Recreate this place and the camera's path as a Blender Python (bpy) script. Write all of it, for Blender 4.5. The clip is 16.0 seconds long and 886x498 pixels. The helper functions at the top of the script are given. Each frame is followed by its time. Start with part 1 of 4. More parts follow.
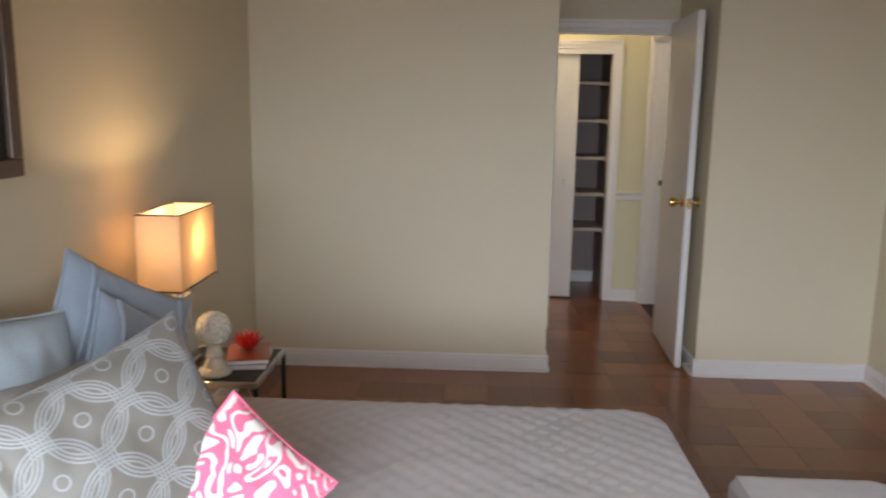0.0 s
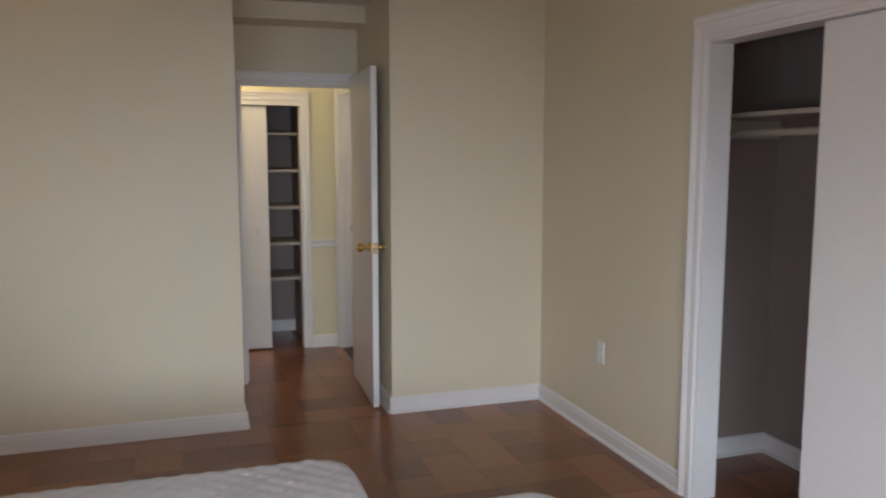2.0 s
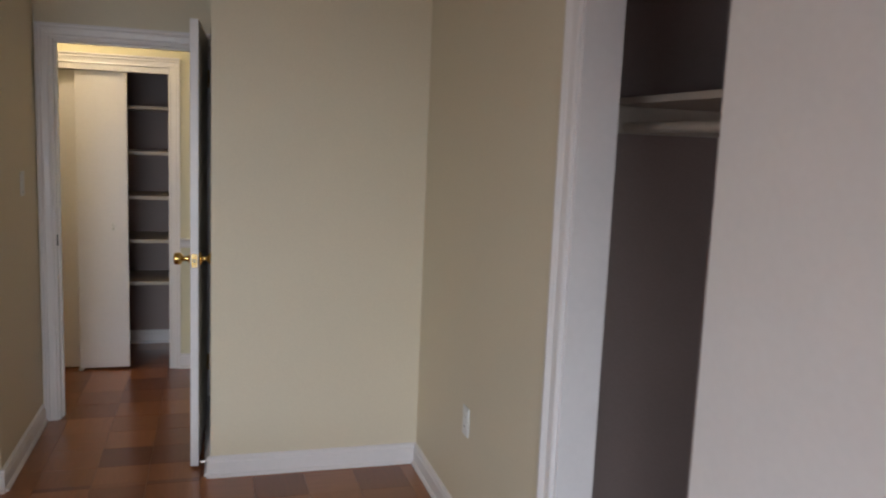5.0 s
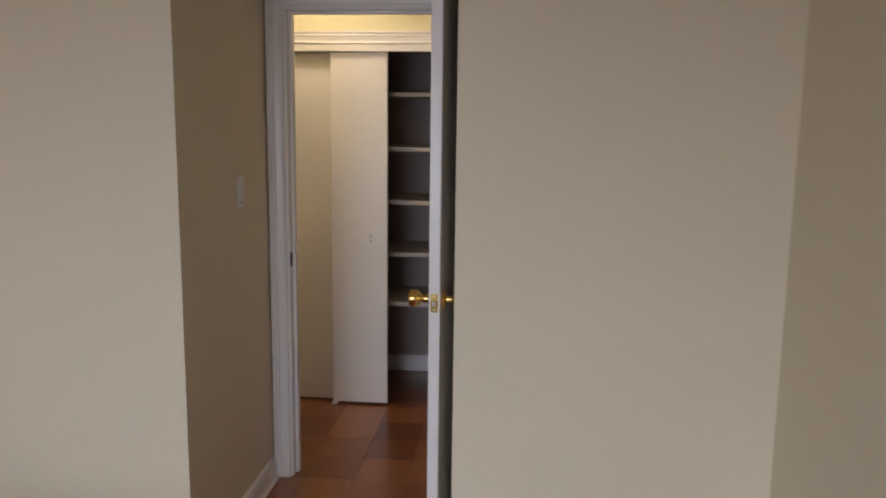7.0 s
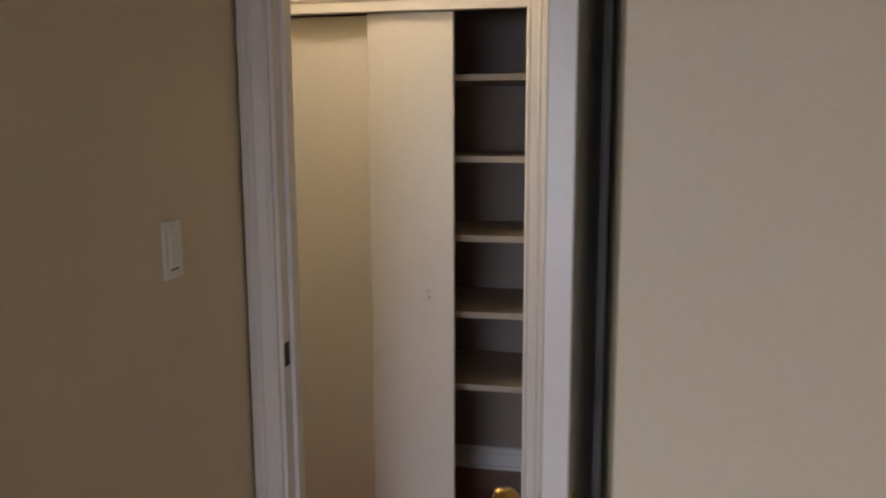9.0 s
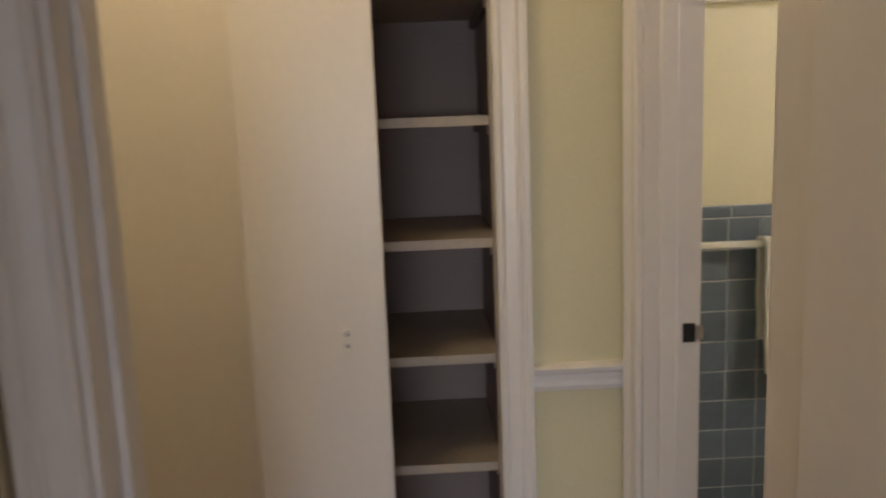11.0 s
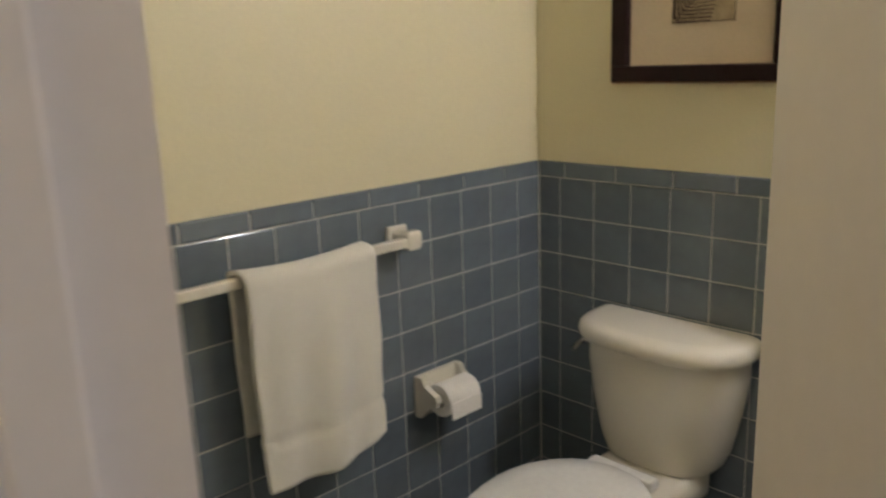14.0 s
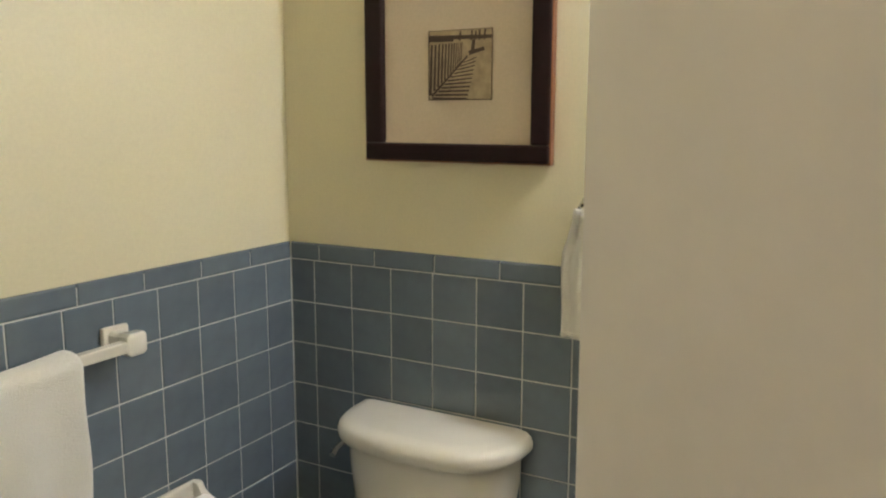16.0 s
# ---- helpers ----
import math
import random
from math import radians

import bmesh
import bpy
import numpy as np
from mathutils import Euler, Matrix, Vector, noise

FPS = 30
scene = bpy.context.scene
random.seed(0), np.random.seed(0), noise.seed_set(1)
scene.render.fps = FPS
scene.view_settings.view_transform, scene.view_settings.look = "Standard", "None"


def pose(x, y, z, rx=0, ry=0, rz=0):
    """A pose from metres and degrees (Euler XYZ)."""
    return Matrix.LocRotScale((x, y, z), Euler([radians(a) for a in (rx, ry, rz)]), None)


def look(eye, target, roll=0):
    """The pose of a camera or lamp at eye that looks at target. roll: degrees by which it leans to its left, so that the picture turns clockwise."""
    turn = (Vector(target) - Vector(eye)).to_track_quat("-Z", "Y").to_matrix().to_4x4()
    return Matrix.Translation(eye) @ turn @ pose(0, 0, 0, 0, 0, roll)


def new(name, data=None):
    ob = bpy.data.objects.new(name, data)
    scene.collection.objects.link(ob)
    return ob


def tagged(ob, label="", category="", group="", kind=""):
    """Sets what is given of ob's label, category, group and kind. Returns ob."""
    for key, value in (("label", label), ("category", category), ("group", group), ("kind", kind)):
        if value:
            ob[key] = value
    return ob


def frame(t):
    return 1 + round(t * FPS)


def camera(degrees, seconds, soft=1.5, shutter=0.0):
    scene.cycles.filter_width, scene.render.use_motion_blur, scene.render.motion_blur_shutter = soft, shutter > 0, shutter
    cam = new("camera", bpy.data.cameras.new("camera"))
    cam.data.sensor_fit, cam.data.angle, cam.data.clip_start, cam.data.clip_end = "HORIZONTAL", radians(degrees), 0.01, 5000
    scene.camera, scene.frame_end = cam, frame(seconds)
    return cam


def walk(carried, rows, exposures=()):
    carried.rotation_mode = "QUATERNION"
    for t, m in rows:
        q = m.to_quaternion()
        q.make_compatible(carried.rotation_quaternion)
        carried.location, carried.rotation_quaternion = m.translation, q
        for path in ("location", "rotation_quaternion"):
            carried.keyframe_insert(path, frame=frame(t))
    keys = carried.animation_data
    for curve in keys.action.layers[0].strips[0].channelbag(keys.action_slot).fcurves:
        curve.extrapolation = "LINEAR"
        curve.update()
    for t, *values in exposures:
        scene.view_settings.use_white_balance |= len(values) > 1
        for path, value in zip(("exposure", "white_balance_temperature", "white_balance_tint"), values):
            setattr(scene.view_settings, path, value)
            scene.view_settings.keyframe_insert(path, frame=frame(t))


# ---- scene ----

# camera and walk
cam = camera(58.4, 16.0, soft=2.1, shutter=0.5)
PATH = [
    (0, (0.835, -0.01, 1.5), (0.753, 1.956, 1.143), 0.9),
    (0.5, (0.859, -0.03, 1.5), (0.966, 1.939, 1.164), 1.0),
    (1, (0.893, -0.021, 1.507), (1.18, 1.936, 1.215), 1.0),
    (1.5, (0.93, -0.042, 1.519), (1.412, 1.881, 1.258), 0.8),
    (2, (0.962, -0.042, 1.525), (1.582, 1.845, 1.288), -0.0),
    (2.5, (1.077, -0.023, 1.503), (1.834, 1.814, 1.27), -1.2),
    (3, (1.278, 0.032, 1.489), (2.197, 1.797, 1.292), -0.2),
    (5.5, (2.165, 1.116, 1.556), (2.579, 3.05, 1.259), 1.6),
    (6, (2.166, 1.441, 1.553), (2.409, 3.402, 1.24), 0.2),
    (6.5, (2.268, 1.753, 1.55), (2.24, 3.732, 1.267), 0.7),
    (7, (2.289, 2.06, 1.534), (2.099, 4.026, 1.222), 0.7),
    (7.5, (2.234, 2.439, 1.536), (1.959, 4.393, 1.212), 0.8),
    (8, (2.209, 2.8, 1.538), (1.804, 4.733, 1.218), -0.7),
    (10.5, (1.745, 4.295, 1.423), (1.595, 6.269, 1.14), -0.7),
    (11, (1.664, 4.487, 1.403), (1.731, 6.459, 1.077), -2.2),
    (11.5, (1.616, 4.789, 1.413), (2.04, 6.714, 1.077), -1.7),
    (12, (1.673, 4.994, 1.39), (2.293, 6.867, 1.061), -1.5),
    (12.5, (1.736, 5.244, 1.366), (2.72, 6.948, 1.011), -2.4),
    (13, (1.835, 5.41, 1.365), (2.999, 7.001, 1.026), -2.0),
    (13.5, (1.976, 5.554, 1.38), (3.199, 7.099, 1.035), -1.2),
    (14, (2.077, 5.689, 1.358), (3.42, 7.096, 0.895), -2.1),
    (14.5, (2.178, 5.78, 1.341), (3.683, 6.995, 0.831), -2.8),
    (15, (2.226, 5.837, 1.329), (3.815, 6.92, 0.781), -1.6),
    (15.5, (2.252, 5.808, 1.367), (3.941, 6.808, 0.985), -0.2),
    (16, (2.262, 5.804, 1.378), (3.989, 6.76, 1.057), 0.1),
]
walk(cam, [(t, look(eye, target, roll)) for t, eye, target, roll in PATH],
     exposures=[(0.0, -0.08, 6500, 10), (1.0, -0.1, 6450, 10), (3.0, -0.1, 6350, 9), (5.5, -0.15, 6600, 12), (6.0, 0.05, 6650, 12), (7.0, -0.08, 6500, 15), (8.0, -0.25, 6500, 16),
                (10.5, -0.2, 6900, 14), (11.5, -0.25, 6900, 14), (12.0, -0.25, 6850, 15), (12.5, 0.0, 6550, 11), (13.5, -0.1, 6450, 12),
                (14.5, -0.3, 6450, 13), (15.0, -0.15, 6300, 9), (15.5, 0.1, 6150, 8), (16.0, 0.15, 6100, 8)])

# ---- plan, in metres ----
XL, XR, YS, YN = -0.425, 3.06, -1.15, 4.385      # bedroom faces
RX0, RX1, YD, YH = 1.25, 2.100, 5.26, 5.38       # door recess, door wall and its hall side
OX0, OX1, OZ = 1.318, 2.094, 1.995               # bedroom door opening
CEIL = 2.45
YLIN, XHALL, XBW = 6.16, 2.125, 2.245            # linen closet wall, bath door wall and its bath side
BY0, BY1 = 5.46, 6.075                           # bath door opening
XB, YT, YB0 = 3.794, 7.09, 5.30                  # bath back wall, towel wall, near wall
CY0, CY1, CZ = 1.56, 2.82, 2.0                   # bedroom closet opening
CXB, CYN, CYS = 3.78, 3.21, 1.2                  # closet inside
TILETOP, ROW = 1.037, 0.1068

# ---- light ----
world = bpy.data.worlds.new("world")
scene.world = world
world.use_nodes = True
sky = world.node_tree.nodes.new("ShaderNodeTexSky")
sky.sky_type, sky.sun_disc = "NISHITA", False
sky.sun_elevation, sky.sun_rotation = radians(40), radians(60)
world.node_tree.links.new(sky.outputs[0], world.node_tree.nodes["Background"].inputs[0])
world.node_tree.nodes["Background"].inputs[1].default_value = 0.12

sun = new("sun", bpy.data.lights.new("sun", "SUN"))
sun.data.energy, sun.data.angle, sun.data.color = 2.0, radians(1), (1, 0.95, 0.88)
sun.matrix_world = look((0, 0, 10), (6, -8, 0))

window_light = new("window_light", bpy.data.lights.new("window_light", "AREA"))
window_light.data.shape, window_light.data.size, window_light.data.size_y = "RECTANGLE", 2.1, 0.95
window_light.data.energy, window_light.data.color = 98.0, (0.77, 0.875, 1.0)
window_light.matrix_world = look((1.0, YS - 0.02, 1.25), (1.1, 2.6, -1.9))
window_light.data.spread = radians(108)

side_light = new("side_window_light", bpy.data.lights.new("side_window_light", "AREA"))
side_light.data.shape, side_light.data.size, side_light.data.size_y = "RECTANGLE", 1.5, 0.95
side_light.data.energy, side_light.data.color = 30.0, (0.77, 0.875, 1.0)
side_light.matrix_world = look((XL - 0.02, -0.2, 1.25), (2.0, 1.9, -0.3))
side_light.data.spread = radians(160)

bulb = new("bedside_bulb", bpy.data.lights.new("bedside_bulb", "POINT"))
bulb.data.energy, bulb.data.color, bulb.data.shadow_soft_size = 8.5, (1.0, 0.72, 0.40), 0.025
bulb.location = (-0.225, 2.725, 1.02)
HALL_GLOW, BATH_GLOW = 32.0, 185.0


# ---- materials ----
def material(name, color, rough=0.5, metal=0.0, mottle=0.06, grain=60.0, bump=0.04, coat=0.0, big=3.0, dark=0.6, sheen=0.0):
    """Base colour broken up at two scales, with fine relief."""
    m = bpy.data.materials.new(name)
    m.use_nodes = True
    n, l = m.node_tree.nodes, m.node_tree.links
    b = n["Principled BSDF"]
    geo = n.new("ShaderNodeTexCoord")
    n1, n2 = n.new("ShaderNodeTexNoise"), n.new("ShaderNodeTexNoise")
    n1.inputs["Scale"].default_value, n2.inputs["Scale"].default_value = big, grain
    n1.inputs["Detail"].default_value = 4
    for k in (n1, n2):
        l.new(geo.outputs["Object"], k.inputs["Vector"])
    add = n.new("ShaderNodeMath")
    add.operation = "ADD"
    l.new(n1.outputs[0], add.inputs[0])
    l.new(n2.outputs[0], add.inputs[1])
    ramp = n.new("ShaderNodeValToRGB")
    ramp.color_ramp.elements[0].position, ramp.color_ramp.elements[1].position = 0.35, 0.65
    ramp.color_ramp.elements[0].color = (*[c * (1 - mottle * 2 * dark) for c in color], 1)
    ramp.color_ramp.elements[1].color = (*[min(1, c * (1 + mottle * (1 - dark))) for c in color], 1)
    half = n.new("ShaderNodeMath")
    half.operation = "MULTIPLY"
    half.inputs[1].default_value = 0.5
    l.new(add.outputs[0], half.inputs[0])
    l.new(half.outputs[0], ramp.inputs[0])
    l.new(ramp.outputs[0], b.inputs["Base Color"])
    rr = n.new("ShaderNodeMapRange")
    rr.inputs["To Min"].default_value, rr.inputs["To Max"].default_value = rough * 0.85, min(1, rough * 1.15)
    l.new(n1.outputs[0], rr.inputs[0])
    l.new(rr.outputs[0], b.inputs["Roughness"])
    b.inputs["Metallic"].default_value = metal
    b.inputs["Coat Weight"].default_value = coat
    b.inputs["Sheen Weight"].default_value = sheen
    if bump:
        bp = n.new("ShaderNodeBump")
        bp.inputs["Strength"].default_value, bp.inputs["Distance"].default_value = bump, 0.004
        l.new(n2.outputs[0], bp.inputs["Height"])
        l.new(bp.outputs[0], b.inputs["Normal"])
    return m


def glow(name, color, strength):
    m = bpy.data.materials.new(name)
    m.use_nodes = True
    b = m.node_tree.nodes["Principled BSDF"]
    b.inputs["Base Color"].default_value = (0.9, 0.9, 0.9, 1)
    b.inputs["Emission Color"].default_value = (*color, 1)
    b.inputs["Emission Strength"].default_value = strength
    return m


def parquet_material():
    """Oak fingers: five strips to a block, running one way or the other, each with its own tone."""
    m = material("parquet", (0.24, 0.085, 0.028), 0.3, bump=0.03, grain=90)
    n, l = m.node_tree.nodes, m.node_tree.links
    b = n["Principled BSDF"]
    tex = n.new("ShaderNodeTexCoord")
    info = n.new("ShaderNodeObjectInfo")
    isl = n.new("ShaderNodeNewGeometry")
    rnd = n.new("ShaderNodeMath")
    rnd.operation = "ADD"
    l.new(info.outputs["Random"], rnd.inputs[0])
    l.new(isl.outputs["Random Per Island"], rnd.inputs[1])
    fr = n.new("ShaderNodeMath")
    fr.operation = "FRACT"
    l.new(rnd.outputs[0], fr.inputs[0])
    ramp = n.new("ShaderNodeValToRGB")
    e = ramp.color_ramp.elements
    e[0].color, e[1].color = (0.17, 0.052, 0.021, 1), (0.36, 0.14, 0.054, 1)
    mid = e.new(0.5)
    mid.color = (0.29, 0.105, 0.038, 1)
    l.new(fr.outputs[0], ramp.inputs[0])
    scale = n.new("ShaderNodeVectorMath")
    scale.operation = "MULTIPLY"
    scale.inputs[1].default_value = (26, 3, 26)
    l.new(tex.outputs["Object"], scale.inputs[0])
    off = n.new("ShaderNodeVectorMath")
    off.operation = "ADD"
    l.new(scale.outputs[0], off.inputs[0])
    l.new(fr.outputs[0], off.inputs[1])
    wood = n.new("ShaderNodeTexNoise")
    wood.inputs["Scale"].default_value, wood.inputs["Detail"].default_value = 3.0, 5
    l.new(off.outputs[0], wood.inputs["Vector"])
    mix = n.new("ShaderNodeMix")
    mix.data_type, mix.blend_type = "RGBA", "MULTIPLY"
    mix.inputs[0].default_value = 0.55
    tone = n.new("ShaderNodeValToRGB")
    tone.color_ramp.elements[0].color, tone.color_ramp.elements[1].color = (0.45, 0.42, 0.4, 1), (1.25, 1.2, 1.1, 1)
    l.new(wood.outputs[0], tone.inputs[0])
    l.new(ramp.outputs[0], mix.inputs[6])
    l.new(tone.outputs[0], mix.inputs[7])
    l.new(mix.outputs[2], b.inputs["Base Color"])
    b.inputs["Coat Weight"].default_value = 0.25
    b.inputs["Coat Roughness"].default_value = 0.2
    return m


def tile_material():
    m = material("blue_tile", (0.138, 0.168, 0.196), 0.16, bump=0.015, grain=25, mottle=0.1, coat=0.3)
    n, l = m.node_tree.nodes, m.node_tree.links
    b = n["Principled BSDF"]
    info = n.new("ShaderNodeObjectInfo")
    hsv = n.new("ShaderNodeHueSaturation")
    rng = n.new("ShaderNodeMapRange")
    rng.inputs["To Min"].default_value, rng.inputs["To Max"].default_value = 0.9, 1.1
    l.new(info.outputs["Random"], rng.inputs[0])
    l.new(rng.outputs[0], hsv.inputs["Value"])
    src = b.inputs["Base Color"].links[0].from_socket
    l.new(src, hsv.inputs["Color"])
    l.new(hsv.outputs[0], b.inputs["Base Color"])
    return m


def pattern_material(name, ground, figure, scale, kind, rough):
    """A woven or printed figure: overlapping rings, or a flowing ikat."""
    m = bpy.data.materials.new(name)
    m.use_nodes = True
    n, l = m.node_tree.nodes, m.node_tree.links
    b = n["Principled BSDF"]
    tex = n.new("ShaderNodeTexCoord")

    def mth(op, a, c=None):
        k = n.new("ShaderNodeMath")
        k.operation = op
        for i, v in enumerate((a, c)):
            if v is None:
                continue
            if isinstance(v, (int, float)):
                k.inputs[i].default_value = v
            else:
                l.new(v, k.inputs[i])
        return k.outputs[0]

    sep = n.new("ShaderNodeSeparateXYZ")
    l.new(tex.outputs["UV"], sep.inputs[0])
    u, v = mth("MULTIPLY", sep.outputs[0], scale), mth("MULTIPLY", sep.outputs[1], scale)
    if kind == "rings":
        mask = None
        for ox, oy in ((0.0, 0.0), (0.5, 0.5)):
            fu = mth("SUBTRACT", mth("FRACT", mth("ADD", u, ox)), 0.5)
            fv = mth("SUBTRACT", mth("FRACT", mth("ADD", v, oy)), 0.5)
            r = mth("SQRT", mth("ADD", mth("MULTIPLY", fu, fu), mth("MULTIPLY", fv, fv)))
            lines = [mth("LESS_THAN", mth("ABSOLUTE", mth("SUBTRACT", r, q)), 0.012) for q in (0.475, 0.43, 0.385, 0.08)]
            for line in lines:
                mask = line if mask is None else mth("MAXIMUM", mask, line)
        fac = mask
    else:
        wv = n.new("ShaderNodeTexNoise")
        wv.inputs["Scale"].default_value, wv.inputs["Detail"].default_value = scale, 0.6
        wv.inputs["Distortion"].default_value = 1.6
        l.new(tex.outputs["UV"], wv.inputs["Vector"])
        band = mth("FRACT", mth("MULTIPLY", wv.outputs[0], 5.0))
        fac = mth("GREATER_THAN", band, 0.52)
    fine = n.new("ShaderNodeTexNoise")
    fine.inputs["Scale"].default_value = 130
    l.new(tex.outputs["UV"], fine.inputs["Vector"])
    mix = n.new("ShaderNodeMix")
    mix.data_type = "RGBA"
    l.new(fac, mix.inputs[0])
    mix.inputs[6].default_value, mix.inputs[7].default_value = (*ground, 1), (*figure, 1)
    l.new(mix.outputs[2], b.inputs["Base Color"])
    bp = n.new("ShaderNodeBump")
    bp.inputs["Strength"].default_value, bp.inputs["Distance"].default_value = 0.35, 0.002
    l.new(mth("ADD", fac, mth("MULTIPLY", fine.outputs[0], 0.5)), bp.inputs["Height"])
    l.new(bp.outputs[0], b.inputs["Normal"])
    b.inputs["Roughness"].default_value = rough
    b.inputs["Sheen Weight"].default_value = 0.3
    return m


def shade_material():
    m = material("shade_linen", (0.62, 0.50, 0.36), 0.9, grain=200, bump=0.1)
    n, l = m.node_tree.nodes, m.node_tree.links
    b, out = n["Principled BSDF"], n["Material Output"]
    tr = n.new("ShaderNodeBsdfTranslucent")
    tr.inputs[0].default_value = (0.85, 0.70, 0.52, 1)
    mx = n.new("ShaderNodeMixShader")
    mx.inputs[0].default_value = 0.33
    l.new(b.outputs[0], mx.inputs[1])
    l.new(tr.outputs[0], mx.inputs[2])
    l.new(mx.outputs[0], out.inputs[0])
    return m


def glass_material():
    m = bpy.data.materials.new("clear_glass")
    m.use_nodes = True
    b = m.node_tree.nodes["Principled BSDF"]
    b.inputs["Transmission Weight"].default_value, b.inputs["Roughness"].default_value = 1.0, 0.02
    b.inputs["IOR"].default_value = 1.45
    return m


CREAM = material("cream_paint", (0.715, 0.630, 0.474), 0.6, grain=160, bump=0.02, mottle=0.04, big=1.2)
YELLOW = material("pale_yellow_paint", (0.70, 0.64, 0.435), 0.5, grain=160, bump=0.02, mottle=0.04, big=1.2)
CEILING = material("ceiling_paint", (0.66, 0.62, 0.56), 0.7, grain=120)
WHITE = material("white_gloss_paint", (0.80, 0.765, 0.755), 0.34, grain=45, bump=0.02, mottle=0.025, big=5)
# Closet walls and cleats: taupe with the shade inside put into the colour.
CLOSET_SHADED = material("closet_paint", (0.30, 0.228, 0.208), 0.6, grain=120, mottle=0.08)
# Shelf and rod white lowered to tan, so the colour carries closet shade.
SHELF_SHADED = material("shaded_shelf_paint", (0.50, 0.43, 0.36), 0.5, grain=70, mottle=0.08)
PARQUET = parquet_material()
JOINT = material("floor_joint", (0.05, 0.02, 0.01), 0.6)
TILE = tile_material()
GROUT = material("grout", (0.60, 0.59, 0.54), 0.8, grain=200, bump=0.2, mottle=0.12)
BRASS = material("polished_brass", (0.83, 0.58, 0.20), 0.16, 1.0, grain=30, bump=0.01, mottle=0.08)
STEEL = material("brushed_steel", (0.55, 0.53, 0.50), 0.28, 1.0, grain=150, mottle=0.1)
CHROME = material("chrome", (0.75, 0.75, 0.75), 0.1, 1.0)
BLACKM = material("dark_bronze_metal", (0.05, 0.042, 0.038), 0.4, 0.7)
BLACKTOP = material("black_tabletop", (0.02, 0.018, 0.018), 0.5)
DARKHOLE = material("strike_hole", (0.01, 0.01, 0.01), 0.6)
CERAMIC = material("cream_ceramic", (0.74, 0.70, 0.60), 0.14, coat=0.5, grain=20, bump=0.01, mottle=0.04)
PORCELAIN = material("porcelain", (0.72, 0.68, 0.585), 0.1, coat=0.6, grain=10, bump=0.005, mottle=0.03)
SEATW = material("white_seat_plastic", (0.80, 0.79, 0.76), 0.18, coat=0.4, bump=0.005)
PLASTIC = material("white_plastic", (0.80, 0.79, 0.76), 0.35, bump=0.01)
TOWEL = material("white_terry", (0.80, 0.77, 0.68), 0.95, grain=420, bump=0.7, mottle=0.05, sheen=0.5, big=12)
PAPER = material("toilet_paper", (0.82, 0.80, 0.76), 0.95, grain=200, bump=0.1)
QUILT = material("taupe_quilt", (0.41, 0.345, 0.325), 0.55, grain=220, bump=0.3, mottle=0.12, sheen=0.4)
MATTRESS = material("white_mattress", (0.7, 0.7, 0.69), 0.9, grain=90)
BLUE = material("blue_grey_satin", (0.255, 0.30, 0.36), 0.42, grain=240, bump=0.25, mottle=0.12, sheen=0.4)
LIGHTBLUE = material("pale_blue_cotton", (0.46, 0.53, 0.58), 0.7, grain=200, bump=0.25, mottle=0.1)
TAUPE = material("taupe_cotton", (0.42, 0.40, 0.37), 0.7, grain=200, bump=0.25, mottle=0.1)
RINGS = pattern_material("ring_embroidery", (0.165, 0.148, 0.125), (0.30, 0.30, 0.295), 2.6, "rings", 0.5)
IKAT = pattern_material("pink_ikat", (0.80, 0.15, 0.26), (0.78, 0.70, 0.63), 3.2, "ikat", 0.85)
SHADE = shade_material()
FRAMEB = material("walnut_frame", (0.13, 0.075, 0.045), 0.35, grain=40, mottle=0.2)
FRAMED = material("black_red_frame", (0.014, 0.004, 0.005), 0.38, mottle=0.2)
FRAMED.node_tree.nodes["Principled BSDF"].inputs["Specular IOR Level"].default_value = 0.2
COPPER = material("copper_edge", (0.25, 0.11, 0.05), 0.35, 0.5)
MAT = material("cream_mat_board", (0.60, 0.50, 0.36), 0.9, grain=200, bump=0.03)
DARKART = material("dark_print", (0.018, 0.014, 0.016), 0.5)
SEPIA = material("sepia_paper", (0.42, 0.33, 0.20), 0.8, mottle=0.25, big=25)
INK = material("sepia_ink", (0.07, 0.045, 0.03), 0.8)
RED = material("red_petal", (0.62, 0.018, 0.018), 0.35, coat=0.3)
ORANGE = material("orange_petal", (0.85, 0.22, 0.03), 0.6)
GREEN = material("green_stem", (0.06, 0.14, 0.03), 0.6)
PAGES = material("book_pages", (0.75, 0.72, 0.66), 0.9, grain=300)
COVER = material("book_cover", (0.35, 0.10, 0.07), 0.35, coat=0.3, mottle=0.4, big=14)
WALLDARK = material("outside_render", (0.3, 0.29, 0.27), 0.9)
GLASS = glass_material()
BULBW = glow("warm_globe", (0.98, 0.965, 1.0), BATH_GLOW)
BULBH = glow("warm_dome", (1.0, 0.82, 0.54), HALL_GLOW)


# ---- builders ----
def link_mesh(name, bm, mat, parent=None, label="", smooth=False):
    me = bpy.data.meshes.new(name)
    bmesh.ops.recalc_face_normals(bm, faces=bm.faces)
    if smooth:
        for f in bm.faces:
            f.smooth = True
    bm.to_mesh(me)
    bm.free()
    me.materials.append(mat)
    ob = new(name, me)
    if smooth:
        me.set_sharp_from_angle(angle=radians(40))
    if parent is not None:
        ob.parent = parent
        if parent.type == "EMPTY":
            ob.matrix_parent_inverse = parent.matrix_basis.inverted()
    if label:
        tagged(ob, label)
    return ob


def part(name, bm, mat, parent, label="", smooth=False):
    return link_mesh(name, bm, mat, parent, label, smooth)


